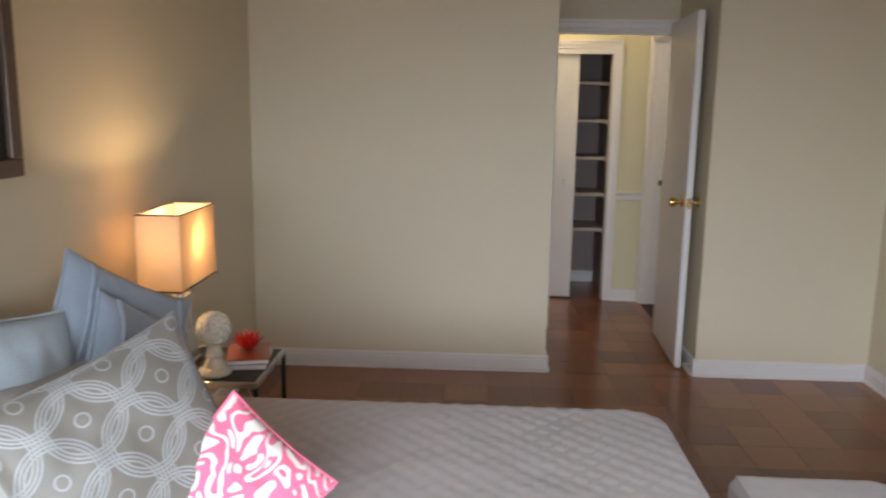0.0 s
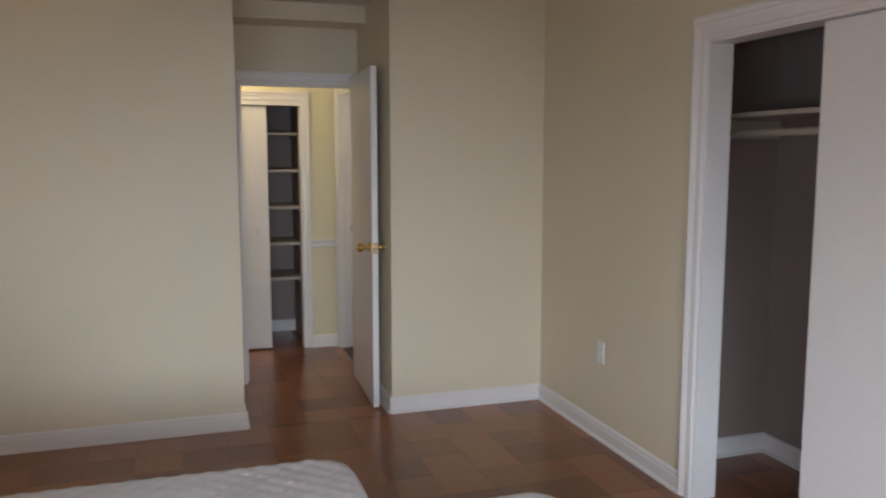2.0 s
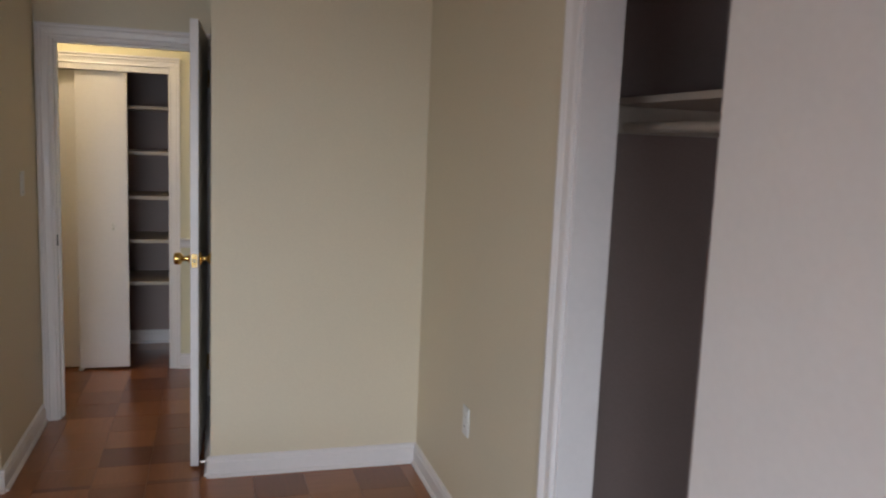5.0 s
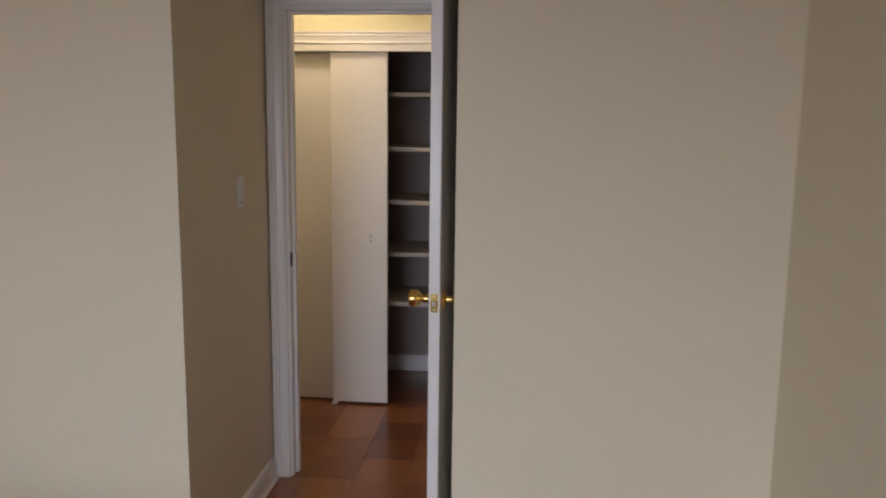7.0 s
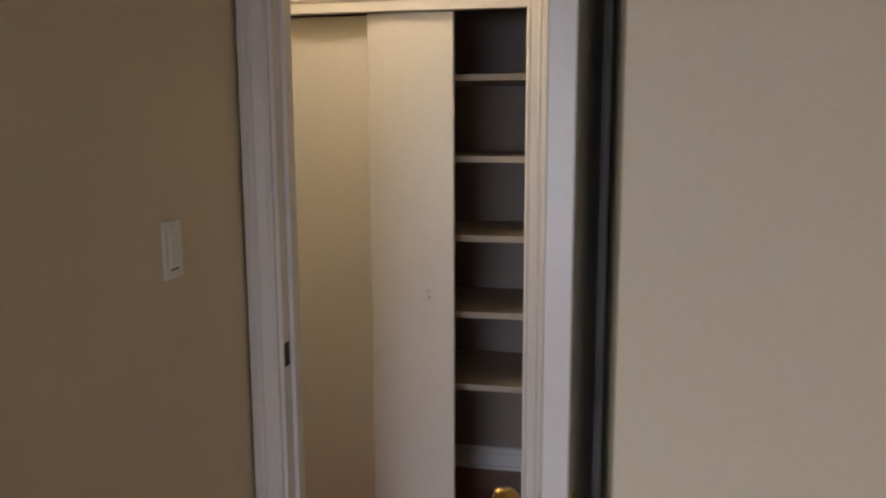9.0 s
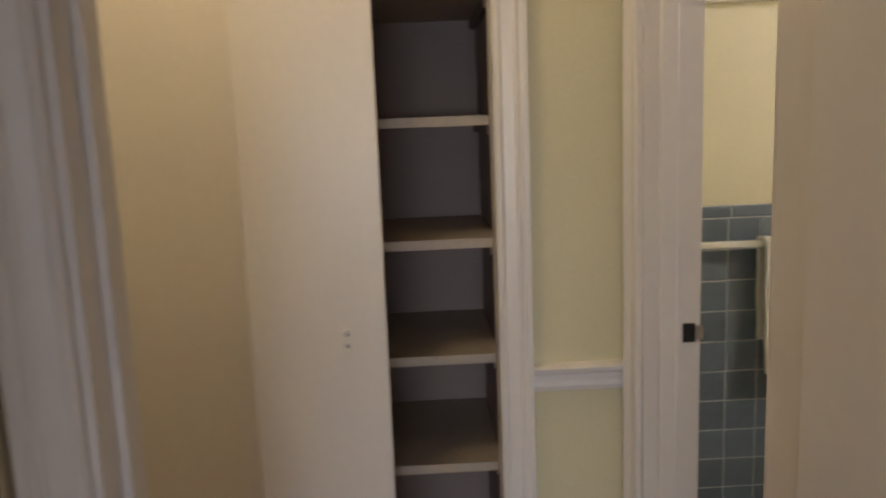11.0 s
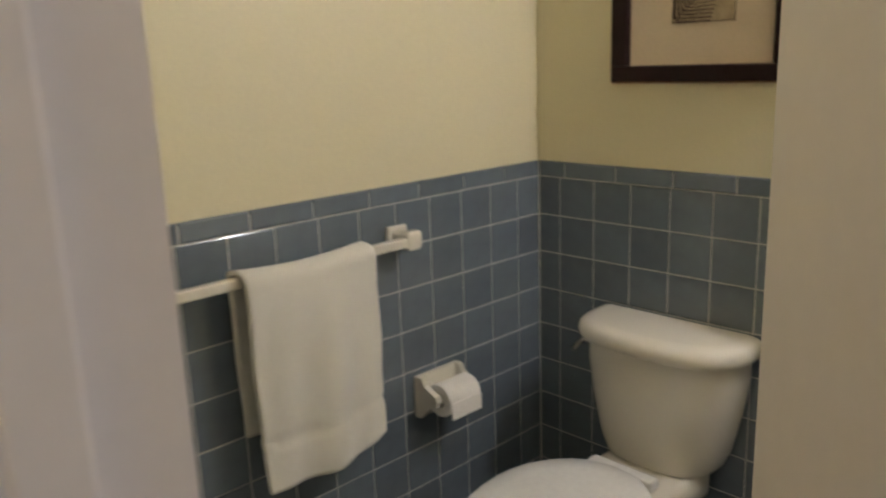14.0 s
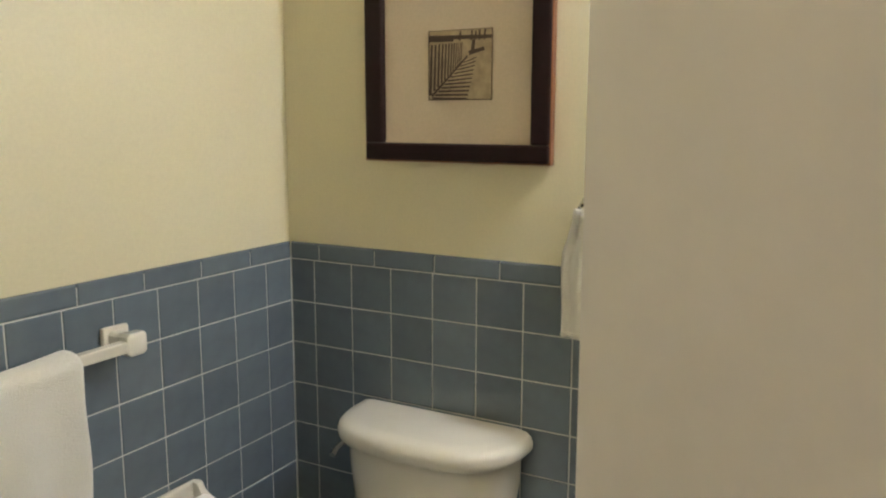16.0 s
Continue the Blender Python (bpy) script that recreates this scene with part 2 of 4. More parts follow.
def thing(name, at, label, category, group="", kind=""):
    ob = new(name)
    ob.empty_display_size = 0.05
    ob.matrix_basis = pose(*at)
    return tagged(ob, label, category, group, kind)


def structure(name, bm, mat, label):
    return tagged(link_mesh(name, bm, mat), label, name.split("_")[0], kind="structure")


def add_box(bm, a, b, bevel=0.0, seg=2):
    """A box from corner a to corner b, its edges rounded by bevel."""
    t = bmesh.new()
    bmesh.ops.create_cube(t, size=1)
    for v in t.verts:
        v.co = Vector([(a[i] + b[i]) / 2 + v.co[i] * (b[i] - a[i]) for i in range(3)])
    if bevel:
        bmesh.ops.bevel(t, geom=list(t.edges), offset=bevel, segments=seg, affect="EDGES", profile=0.5)
    tmp = bpy.data.meshes.new("tmp")
    t.to_mesh(tmp)
    t.free()
    bm.from_mesh(tmp)
    bpy.data.meshes.remove(tmp)
    return bm


def box(a, b, bevel=0.0, seg=2):
    return add_box(bmesh.new(), a, b, bevel, seg)


def boxes(*pairs, bevel=0.0):
    bm = bmesh.new()
    for a, b in pairs:
        add_box(bm, a, b, bevel)
    return bm


def prism(bm, start, end, across, out, profile):
    """A moulding from start to end; the profile's points are (across, out)."""
    s, e, u, w = Vector(start), Vector(end), Vector(across), Vector(out)
    r0 = [bm.verts.new(s + u * p + w * q) for p, q in profile]
    r1 = [bm.verts.new(e + u * p + w * q) for p, q in profile]
    k = len(profile)
    for i in range(k):
        bm.faces.new((r0[i], r0[(i + 1) % k], r1[(i + 1) % k], r1[i]))
    bm.faces.new(r0[::-1])
    bm.faces.new(r1)
    return bm


def ring_surface(bm, rings, close=True, cap0=True, cap1=True):
    """Skin a list of rings of points."""
    rows = [[bm.verts.new(p) for p in r] for r in rings]
    k = len(rows[0])
    for a, b in zip(rows, rows[1:]):
        for i in range(k if close else k - 1):
            bm.faces.new((a[i], a[(i + 1) % k], b[(i + 1) % k], b[i]))
    if cap0:
        bm.faces.new(rows[0][::-1])
    if cap1:
        bm.faces.new(rows[-1])
    return bm


def lathe(profile, m=Matrix.Identity(4), n=28, cap0=True, cap1=True, bm=None):
    """Turn (radius, height) points round z, then move by m."""
    bm = bm or bmesh.new()
    return ring_surface(bm, [[m @ Vector((r * math.cos(i * math.tau / n), r * math.sin(i * math.tau / n), h)) for i in range(n)] for r, h in profile], cap0=cap0, cap1=cap1)


def tube(points, radius, n=10, bm=None):
    bm = bm or bmesh.new()
    pts = [Vector(p) for p in points]
    rings = []
    for i, p in enumerate(pts):
        d = (pts[min(i + 1, len(pts) - 1)] - pts[max(i - 1, 0)]).normalized()
        u = d.orthogonal().normalized() if abs(d.z) > 0.9 else d.cross(Vector((0, 0, 1))).normalized()
        w = d.cross(u)
        rings.append([p + (u * math.cos(a) + w * math.sin(a)) * radius for a in [k * math.tau / n for k in range(n)]])
    return ring_surface(bm, rings)


CASE = [(0, 0), (0, 0.010), (0.006, 0.014), (0.014, 0.011), (0.036, 0.014), (0.042, 0.019), (0.050, 0.017), (0.056, 0.022), (0.066, 0.022), (0.066, 0)]
BASE = [(0, 0), (0, 0.016), (0.068, 0.016), (0.074, 0.012), (0.086, 0.013), (0.094, 0.006), (0.096, 0)]
SHOE = [(0, 0.016), (0, 0.028), (0.008, 0.027), (0.014, 0.022), (0.016, 0.016)]


def baseboard(start, end, out, label="white painted wooden baseboard along the wall"):
    bm = prism(bmesh.new(), start, end, (0, 0, 1), out, BASE)
    prism(bm, start, end, (0, 0, 1), out, SHOE)
    return structure("baseboard", bm, WHITE, label)


def casing(name, legs, label):
    """Moulded trim round an opening: legs of (start, end, across, out)."""
    top = thing(name, legs[0][0], label, "trim", kind="structure")
    for a, b, u, w in legs:
        part("casing_leg", prism(bmesh.new(), a, b, u, w, CASE), WHITE, top)
    return top


# ---- bedroom shell ----
T = 0.14
VY0, VY1 = -0.98, 0.58
structure("wall_west", boxes(((XL - T, YS - T, 0), (XL, VY0, CEIL)), ((XL - T, VY1, 0), (XL, YN, CEIL)), ((XL - T, VY0, 0), (XL, VY1, 0.72)), ((XL - T, VY0, 1.78), (XL, VY1, CEIL))), CREAM, "cream painted bedroom wall behind the bed")
structure("wall_north_1", box((XL - T, YN, 0), (RX0, YH, CEIL)), CREAM, "cream painted wall block beside the door recess")
structure("wall_north_2", box((RX1, YN, 0), (XR + 0.12, YH - 0.004, CEIL)), CREAM, "cream painted wall block behind the open door")
structure("wall_door", boxes(((RX0, YD, 0), (OX0, YH, CEIL)), ((OX1, YD, 0), (RX1, YH, CEIL)), ((OX0, YD, OZ), (OX1, YH, CEIL))), CREAM, "cream wall around the bedroom door opening")
structure("beam", box((RX0, 4.98, 2.345), (RX1, YD, CEIL)), CREAM, "cream plaster beam above the bedroom door")
structure("wall_east", boxes(((XR, CY1, 0), (XR + 0.12, YN, CEIL)), ((XR, CY0, CZ), (XR + 0.12, CY1, CEIL)), ((XR, YS - T, 0), (XR + 0.12, CY0, CEIL))), CREAM, "cream bedroom wall with a closet opening")
WX0, WX1, WZ0, WZ1 = -0.1, 2.1, 0.72, 1.78
structure("wall_south", boxes(((XL, YS - T, 0), (WX0, YS, CEIL)), ((WX1, YS - T, 0), (XR, YS, CEIL)), ((WX0, YS - T, 0), (WX1, YS, WZ0)), ((WX0, YS - T, WZ1), (WX1, YS, CEIL))), CREAM, "cream bedroom wall with the window opening")
structure("ceiling", box((XL - T, YS - T, CEIL), (XB + T, YT + T, CEIL + 0.12)), CEILING, "off-white painted plaster ceiling")
structure("floor", box((XL - T, YS - T, -0.12), (XB + T, YT + T, -0.006)), JOINT, "dark joints and bed beneath the oak parquet blocks")

win = thing("window_1", ((WX0 + WX1) / 2, YS - 0.07, WZ0), "white framed bedroom window letting in daylight", "window", kind="structure")
part("window_frame", boxes(((WX0, YS - 0.11, WZ0), (WX0 + 0.05, YS - 0.06, WZ1)), ((WX1 - 0.05, YS - 0.11, WZ0), (WX1, YS - 0.06, WZ1)), ((WX0, YS - 0.11, WZ0), (WX1, YS - 0.06, WZ0 + 0.05)), ((WX0, YS - 0.11, WZ1 - 0.05), (WX1, YS - 0.06, WZ1)), ((0.975, YS - 0.11, WZ0), (1.025, YS - 0.06, WZ1))), WHITE, win)
part("window_sill", box((WX0 - 0.04, YS, WZ0 - 0.03), (WX1 + 0.04, YS + 0.05, WZ0), 0.005), WHITE, win)

win = thing("window_2", (XL - 0.07, (VY0 + VY1) / 2, WZ0), "white framed side window letting in daylight", "window", kind="structure")
part("window_frame", boxes(((XL - 0.11, VY0, WZ0), (XL - 0.06, VY0 + 0.05, WZ1)), ((XL - 0.11, VY1 - 0.05, WZ0), (XL - 0.06, VY1, WZ1)), ((XL - 0.11, VY0 + 0.05, WZ0), (XL - 0.06, VY1 - 0.05, WZ0 + 0.05)), ((XL - 0.11, VY0 + 0.05, WZ1 - 0.05), (XL - 0.06, VY1 - 0.05, WZ1))), WHITE, win)
part("window_sill", box((XL, VY0 - 0.04, WZ0 - 0.03), (XL + 0.05, VY1 + 0.04, WZ0), 0.005), WHITE, win)
baseboard((XL, YN, 0), (RX0 + 0.016, YN, 0), (0, -1, 0))
baseboard((RX0, YN - 0.002, 0), (RX0, YD, 0), (1, 0, 0))
baseboard((RX1 - 0.016, YN, 0), (XR, YN, 0), (0, -1, 0))
baseboard((RX1, YN - 0.002, 0), (RX1, YD, 0), (-1, 0, 0))
baseboard((XR, CY1 + 0.068, 0), (XR, YN, 0), (-1, 0, 0))
baseboard((XR, YS, 0), (XR, CY0 - 0.068, 0), (-1, 0, 0))
baseboard((XL, YS, 0), (XL, YN, 0), (1, 0, 0))
baseboard((XL, YS, 0), (XR, YS, 0), (0, 1, 0))

# bedroom door, its lining and trim
casing("door_casing", [((OX0 + 0.006, YD, 0), (OX0 + 0.006, YD, OZ + 0.06), (-1, 0, 0), (0, -1, 0)),
                       ((OX0 - 0.06, YD - 0.001, OZ - 0.006), (RX1, YD - 0.001, OZ - 0.006), (0, 0, 1), (0, -1, 0)),
                       ((RX1 - 0.001, YD, 0), (RX1 - 0.001, YD, OZ), (-0.3, 0, 0), (0, -1, 0))], "white moulded casing around the bedroom doorway")
jamb = thing("door_lining", (OX0, YD, 0), "white painted door lining with a stop and strike hole", "door frame", kind="structure")
part("jamb", box((OX0, YD + 0.001, 0), (OX0 + 0.016, YH - 0.001, OZ)), WHITE, jamb)
part("jamb", box((OX1 - 0.016, YD + 0.001, 0), (OX1, YH - 0.001, OZ)), WHITE, jamb)
part("head", box((OX0 + 0.016, YD + 0.001, OZ - 0.016), (OX1 - 0.016, YH - 0.001, OZ)), WHITE, jamb)
part("door_stop", box((OX0 + 0.016, YD + 0.045, 0), (OX0 + 0.028, YD + 0.08, OZ - 0.016), 0.002), WHITE, jamb)
part("door_stop", box((OX0 + 0.028, YD + 0.045, OZ - 0.028), (OX1 - 0.016, YD + 0.08, OZ - 0.016), 0.002), WHITE, jamb)
part("strike_plate", box((OX0 + 0.016, YD + 0.008, 0.93), (OX0 + 0.0175, YD + 0.036, 0.99)), DARKHOLE, jamb, "dark strike hole")
casing("door_casing", [((OX0 + 0.006, YH, 0), (OX0 + 0.006, YH, OZ + 0.06), (-1, 0, 0), (0, 1, 0)),
                       ((OX0 - 0.06, YH + 0.001, OZ - 0.006), (2.12, YH + 0.001, OZ - 0.006), (0, 0, 1), (0, 1, 0))], "white moulded casing on the hall side of the doorway")


def knob_profile():
    return [(0.030, 0), (0.031, 0.004), (0.026, 0.008), (0.013, 0.012), (0.011, 0.030), (0.014, 0.036), (0.021, 0.040), (0.0275, 0.049), (0.028, 0.063), (0.0255, 0.072), (0.017, 0.076), (0.009, 0.075), (0.006, 0.072)]


def hinged_door(name, m, length, height, knob_z, label):
    """A flush slab: hinge at the pose, free edge along local x, thickness towards local y."""
    d = new(name)
    d.empty_display_size = 0.05
    d.matrix_basis = m
    tagged(d, label, "door", kind="structure")
    th = 0.036

    def p(nm, bm, mat, lab="", par=None, smooth=False):
        o = link_mesh(nm, bm, mat, None, lab, smooth)
        o.parent = par or d
        return o
    slab = p("door_slab", box((0, 0, 0.01), (length, th, height), 0.002, 1), WHITE)
    for y, rot in ((th, -90), (0, 90)):
        k = p("door_knob", lathe(knob_profile(), pose(length - 0.065, y, knob_z, rot, 0, 0), 24), BRASS, "polished brass round door knob", slab, True)
    p("latch_plate", box((length, 0.006, knob_z - 0.03), (length + 0.0015, th - 0.006, knob_z + 0.03)), BRASS, "brass latch plate", slab)
    p("latch_bolt", box((length + 0.0015, 0.012, knob_z - 0.009), (length + 0.009, th - 0.012, knob_z + 0.009), 0.003), STEEL, "", slab)
    for z in (knob_z - 0.022, knob_z + 0.022):
        p("screw", lathe([(0.0035, 0), (0.003, 0.001)], pose(length + 0.0015, th / 2, z, 0, 90, 0), 10), STEEL, "", slab)
    for z in (0.25, height - 0.25):
        p("hinge", lathe([(0.006, 0), (0.006, 0.09)], pose(-0.004, -0.004, z, 0, 0, 0), 10), BRASS, "painted butt hinge")
    return d


hinged_door("door_1", pose(2.081, 5.238, 0, 0, 0, -92.6) @ Matrix.Scale(-1, 4, (0, 1, 0)), 0.753, 2.03, 0.975, "open white flush bedroom door with brass knobs")
stop = thing("door_stopper", (RX1, 4.44, 0.05), "small white metal door stopper on the baseboard", "door stop")
part("spring", lathe([(0.012, 0), (0.006, 0.004), (0.006, 0.022), (0.009, 0.023), (0.009, 0.030)], pose(RX1 - 0.016, 4.44, 0.05, 0, -90, 0), 12), STEEL, stop)


def wall_plate(at, out_rot, w, h, kind, label, cat):
    """A cover plate: local x across, y up, z out of the wall."""
    m = pose(*at) @ out_rot
    d = thing(kind, at, label, cat)

    def p(nm, bm, mat, lab=""):
        bm.transform(m)
        return part(nm, bm, mat, d, lab)
    p("cover_plate", box((-w / 2, -h / 2, 0.001), (w / 2, h / 2, 0.007), 0.002), PLASTIC)
    return d, p


EAST = Matrix(((0, 0, 1, 0), (1, 0, 0, 0), (0, 1, 0, 0), (0, 0, 0, 1)))
WEST = Matrix(((0, 0, -1, 0), (-1, 0, 0, 0), (0, 1, 0, 0), (0, 0, 0, 1)))
SOUTH = Matrix(((1, 0, 0, 0), (0, 0, -1, 0), (0, 1, 0, 0), (0, 0, 0, 1)))
d, p = wall_plate((RX0, 4.915, 1.275), EAST, 0.07, 0.115, "light_switch", "white rocker light switch in the door recess", "switch")
p("rocker", box((-0.017, -0.033, 0.005), (0.017, 0.033, 0.010), 0.002), PLASTIC)
p("screw", box((-0.004, 0.046, 0.007), (0.004, 0.050, 0.0078)), STEEL)
p("slot", box((-0.015, -0.041, 0.0068), (0.015, -0.038, 0.0078)), DARKHOLE)
d, p = wall_plate((XR, 3.63, 0.475), WEST, 0.07, 0.115, "wall_outlet", "white duplex electrical outlet on the cream wall", "outlet")
for z in (-0.02, 0.02):
    p("receptacle", box((-0.016, z - 0.013, 0.006), (0.016, z + 0.013, 0.009), 0.002), PLASTIC)
    p("slot", boxes(((-0.008, z - 0.004, 0.0085), (-0.006, z + 0.006, 0.0095)), ((0.006, z - 0.004, 0.0085), (0.008, z + 0.006, 0.0095))), DARKHOLE)
d, p = wall_plate((-0.385, YN, 0.44), SOUTH, 0.07, 0.115, "wall_outlet", "cream electrical outlet beside the nightstand", "outlet")
p("receptacle", box((-0.016, -0.033, 0.006), (0.016, 0.033, 0.009), 0.002), PLASTIC)

for o in d.children:
    o.data.materials[0] = CREAM

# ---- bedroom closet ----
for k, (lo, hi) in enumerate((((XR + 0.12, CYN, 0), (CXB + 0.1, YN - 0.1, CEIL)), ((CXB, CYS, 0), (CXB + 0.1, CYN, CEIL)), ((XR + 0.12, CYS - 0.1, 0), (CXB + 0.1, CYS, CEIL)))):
    structure("wall_closet_%d" % (k + 1), box(lo, hi), CLOSET_SHADED, "taupe closet wall, coloured dark for the shade inside")
casing("closet_casing", [((XR, CY1 - 0.004, 0), (XR, CY1 - 0.004, CZ + 0.062), (0, 1.05, 0), (-1, 0, 0)),
                         ((XR, CY0 + 0.004, 0), (XR, CY0 + 0.004, CZ + 0.062), (0, -1.05, 0), (-1, 0, 0)),
                         ((XR - 0.001, CY0 - 0.07, CZ - 0.004), (XR - 0.001, CY1 + 0.07, CZ - 0.004), (0, 0, 1.5), (-1, 0, 0))], "white moulded casing around the closet opening")
lin = thing("closet_lining", (XR, CY1, 0), "white painted closet door lining", "door frame", kind="structure")
part("jamb", box((XR + 0.001, CY1 - 0.016, 0), (XR + 0.119, CY1, CZ)), WHITE, lin)
part("jamb", box((XR + 0.001, CY0, 0), (XR + 0.119, CY0 + 0.016, CZ)), WHITE, lin)
part("head", box((XR + 0.001, CY0 + 0.016, CZ - 0.016), (XR + 0.119, CY1 - 0.016, CZ)), WHITE, lin)


def sliding_door(a, b, pulls, label, grp):
    d = thing("sliding_door", ((a[0] + b[0]) / 2, (a[1] + b[1]) / 2, 0), label, "closet door", grp)
    part("door_panel", box(a, b, 0.003, 2), WHITE, d)
    for at, rot in pulls:
        part("pull", lathe([(0.0135, 0), (0.013, 0.0035), (0.0105, 0.0045), (0.009, 0.003), (0.007, 0.0006), (0.0005, 0.0006)], pose(*at) @ rot, 16), PLASTIC, d, "small round white pull screw", True)
        part("screw", lathe([(0.0045, 0.0005), (0.004, 0.0016), (0.001, 0.0018)], pose(*at) @ rot, 10), STEEL, d)
    return d


sliding_door((XR + 0.03, CY0 + 0.017, 0.015), (XR + 0.064, 2.215, CZ - 0.02), [((XR + 0.03, 1.64, 1.03), pose(0, 0, 0, 0, -90, 0)), ((XR + 0.03, 1.64, 1.06), pose(0, 0, 0, 0, -90, 0))], "white flush sliding closet door pushed to one side", "bedroom closet doors")
sliding_door((XR + 0.078, CY0 + 0.02, 0.015), (XR + 0.112, 2.12, CZ - 0.02), [], "rear white flush sliding closet door behind the other", "bedroom closet doors")
sh = thing("closet_shelf", (3.55, 2.2, 1.68), "white closet shelf resting on wall cleats", "shelf")
part("board", box((3.36, CYS + 0.001, 1.69), (CXB - 0.001, CYN - 0.001, 1.712), 0.003), SHELF_SHADED, sh)
part("cleat", box((3.30, CYN - 0.02, 1.60), (CXB - 0.002, CYN - 0.001, 1.689), 0.003), SHELF_SHADED, sh)
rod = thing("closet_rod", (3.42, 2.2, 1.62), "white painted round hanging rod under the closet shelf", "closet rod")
part("pole", tube([(3.42, CYS + 0.002, 1.62), (3.42, CYN - 0.021, 1.62)], 0.017, 14), SHELF_SHADED, rod, smooth=True)
baseboard((XR + 0.121, CYN, 0), (CXB, CYN, 0), (0, -1, 0), "painted baseboard inside the bedroom closet")
baseboard((CXB, CYS, 0), (CXB, CYN, 0), (-1, 0, 0), "painted baseboard inside the bedroom closet")

# ---- hall ----
LX0, LX1, LZ = 0.62, 1.842, 1.905
structure("wall_hall_west", box((0.2, YH, 0), (0.32, YLIN + 0.9, CEIL)), YELLOW, "pale yellow wall at the end of the hall")
structure("wall_linen", boxes(((0.32, YLIN, 0), (LX0, YLIN + 0.1, CEIL)), ((LX0, YLIN, LZ), (LX1, YLIN + 0.1, CEIL)), ((LX1, YLIN, 0), (XBW, YLIN + 0.1, CEIL))), YELLOW, "pale yellow hall wall around the linen closet")
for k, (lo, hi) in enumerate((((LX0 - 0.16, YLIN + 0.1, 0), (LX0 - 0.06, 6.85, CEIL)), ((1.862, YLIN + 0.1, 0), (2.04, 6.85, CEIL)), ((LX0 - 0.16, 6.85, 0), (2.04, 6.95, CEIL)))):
    structure("wall_linen_inside_%d" % (k + 1), box(lo, hi), CLOSET_SHADED, "taupe linen closet wall, coloured dark for the shade inside")
structure("wall_hall_east", boxes(((XHALL, YH - 0.002, 0), (XBW, BY0, CEIL)), ((XHALL, BY1, 0), (XBW, YT + 0.002, CEIL)), ((XHALL, BY0, OZ), (XBW, BY1, CEIL))), YELLOW, "pale yellow hall wall with the bathroom doorway")
structure("wall_hall_south", box((0.32, YH - 0.001, 0), (OX0 - 0.001, YH + 0.004, CEIL)), YELLOW, "pale yellow hall face of the bedroom wall")
structure("wall_hall_south_2", boxes(((OX1 + 0.001, YH - 0.001, 0), (XHALL, YH + 0.004, CEIL)), ((OX0 - 0.001, YH - 0.001, OZ + 0.001), (OX1 + 0.001, YH + 0.004, CEIL))), YELLOW, "pale yellow hall face above the doorway")
casing("linen_casing", [((LX1, YLIN, 0), (LX1, YLIN, LZ + 0.06), (1, 0, 0), (0, -1, 0)),
                        ((LX0, YLIN, 0), (LX0, YLIN, LZ + 0.06), (-1, 0, 0), (0, -1, 0)),
                        ((LX0 - 0.066, YLIN - 0.001, LZ + 0.025), (LX1 + 0.066, YLIN - 0.001, LZ + 0.025), (0, 0, 1), (0, -1, 0))], "white moulded casing around the linen closet")
structure("trim_linen_fascia", box((LX0, YLIN - 0.008, LZ - 0.01), (LX1, YLIN + 0.02, LZ + 0.026), 0.002), WHITE, "white fascia board hiding the sliding track")
ll = thing("linen_lining", (LX1, YLIN, 0), "white painted linen closet lining", "door frame", kind="structure")
part("jamb", box((LX1 - 0.004, YLIN + 0.001, 0), (LX1 + 0.001, YLIN + 0.103, LZ)), WHITE, ll)
sliding_door((1.293, YLIN + 0.02, 0.014), (1.592, YLIN + 0.052, LZ - 0.012), [((1.505, YLIN + 0.02, 0.915), pose(0, 0, 0, 90, 0, 0)), ((1.505, YLIN + 0.02, 0.942), pose(0, 0, 0, 90, 0, 0))], "white flush sliding linen closet door in front", "linen closet doors")
sliding_door((0.64, YLIN + 0.062, 0.014), (1.31, YLIN + 0.094, LZ - 0.012), [], "white flush sliding linen closet door behind the front one", "linen closet doors")
structure("trim_floor_guide", box((1.285, YLIN + 0.01, 0.0), (1.315, YLIN + 0.06, 0.012), 0.003), PLASTIC, "small white sliding door floor guide")
for k, z in enumerate((1.698, 1.405, 1.112, 0.822, 0.538)):
    s = thing("linen_shelf", (1.3, 6.55, z), "bare painted wooden shelf in the linen closet", "shelf", "linen closet shelves")
    part("board", box((LX0 - 0.059, 6.38, z - 0.020), (1.861, 6.849, z), 0.003), SHELF_SHADED, s)
    part("front_lip", box((LX0 - 0.058, 6.376, z - 0.022), (1.860, 6.3795, z + 0.001)), SHELF_SHADED, s)
    part("cleat", box((1.845, 6.40, z - 0.045), (1.8615, 6.84, z - 0.0205)), CLOSET_SHADED, s)
baseboard((LX0 - 0.06, 6.85, 0), (1.862, 6.85, 0), (0, -1, 0), "white baseboard inside the linen closet")
structure("trim_chair_rail", prism(bmesh.new(), (LX1 + 0.066, YLIN, 0.80), (XHALL - 0.004, YLIN, 0.80), (0, 0, 1), (0, -1, 0), [(0, 0), (0, 0.008), (0.012, 0.014), (0.022, 0.010), (0.038, 0.012), (0.046, 0.026), (0.056, 0.030), (0.060, 0.024), (0.062, 0)]), WHITE, "white moulded chair rail on the hall wall")
baseboard((LX1 + 0.066, YLIN, 0), (XHALL, YLIN, 0), (0, -1, 0))
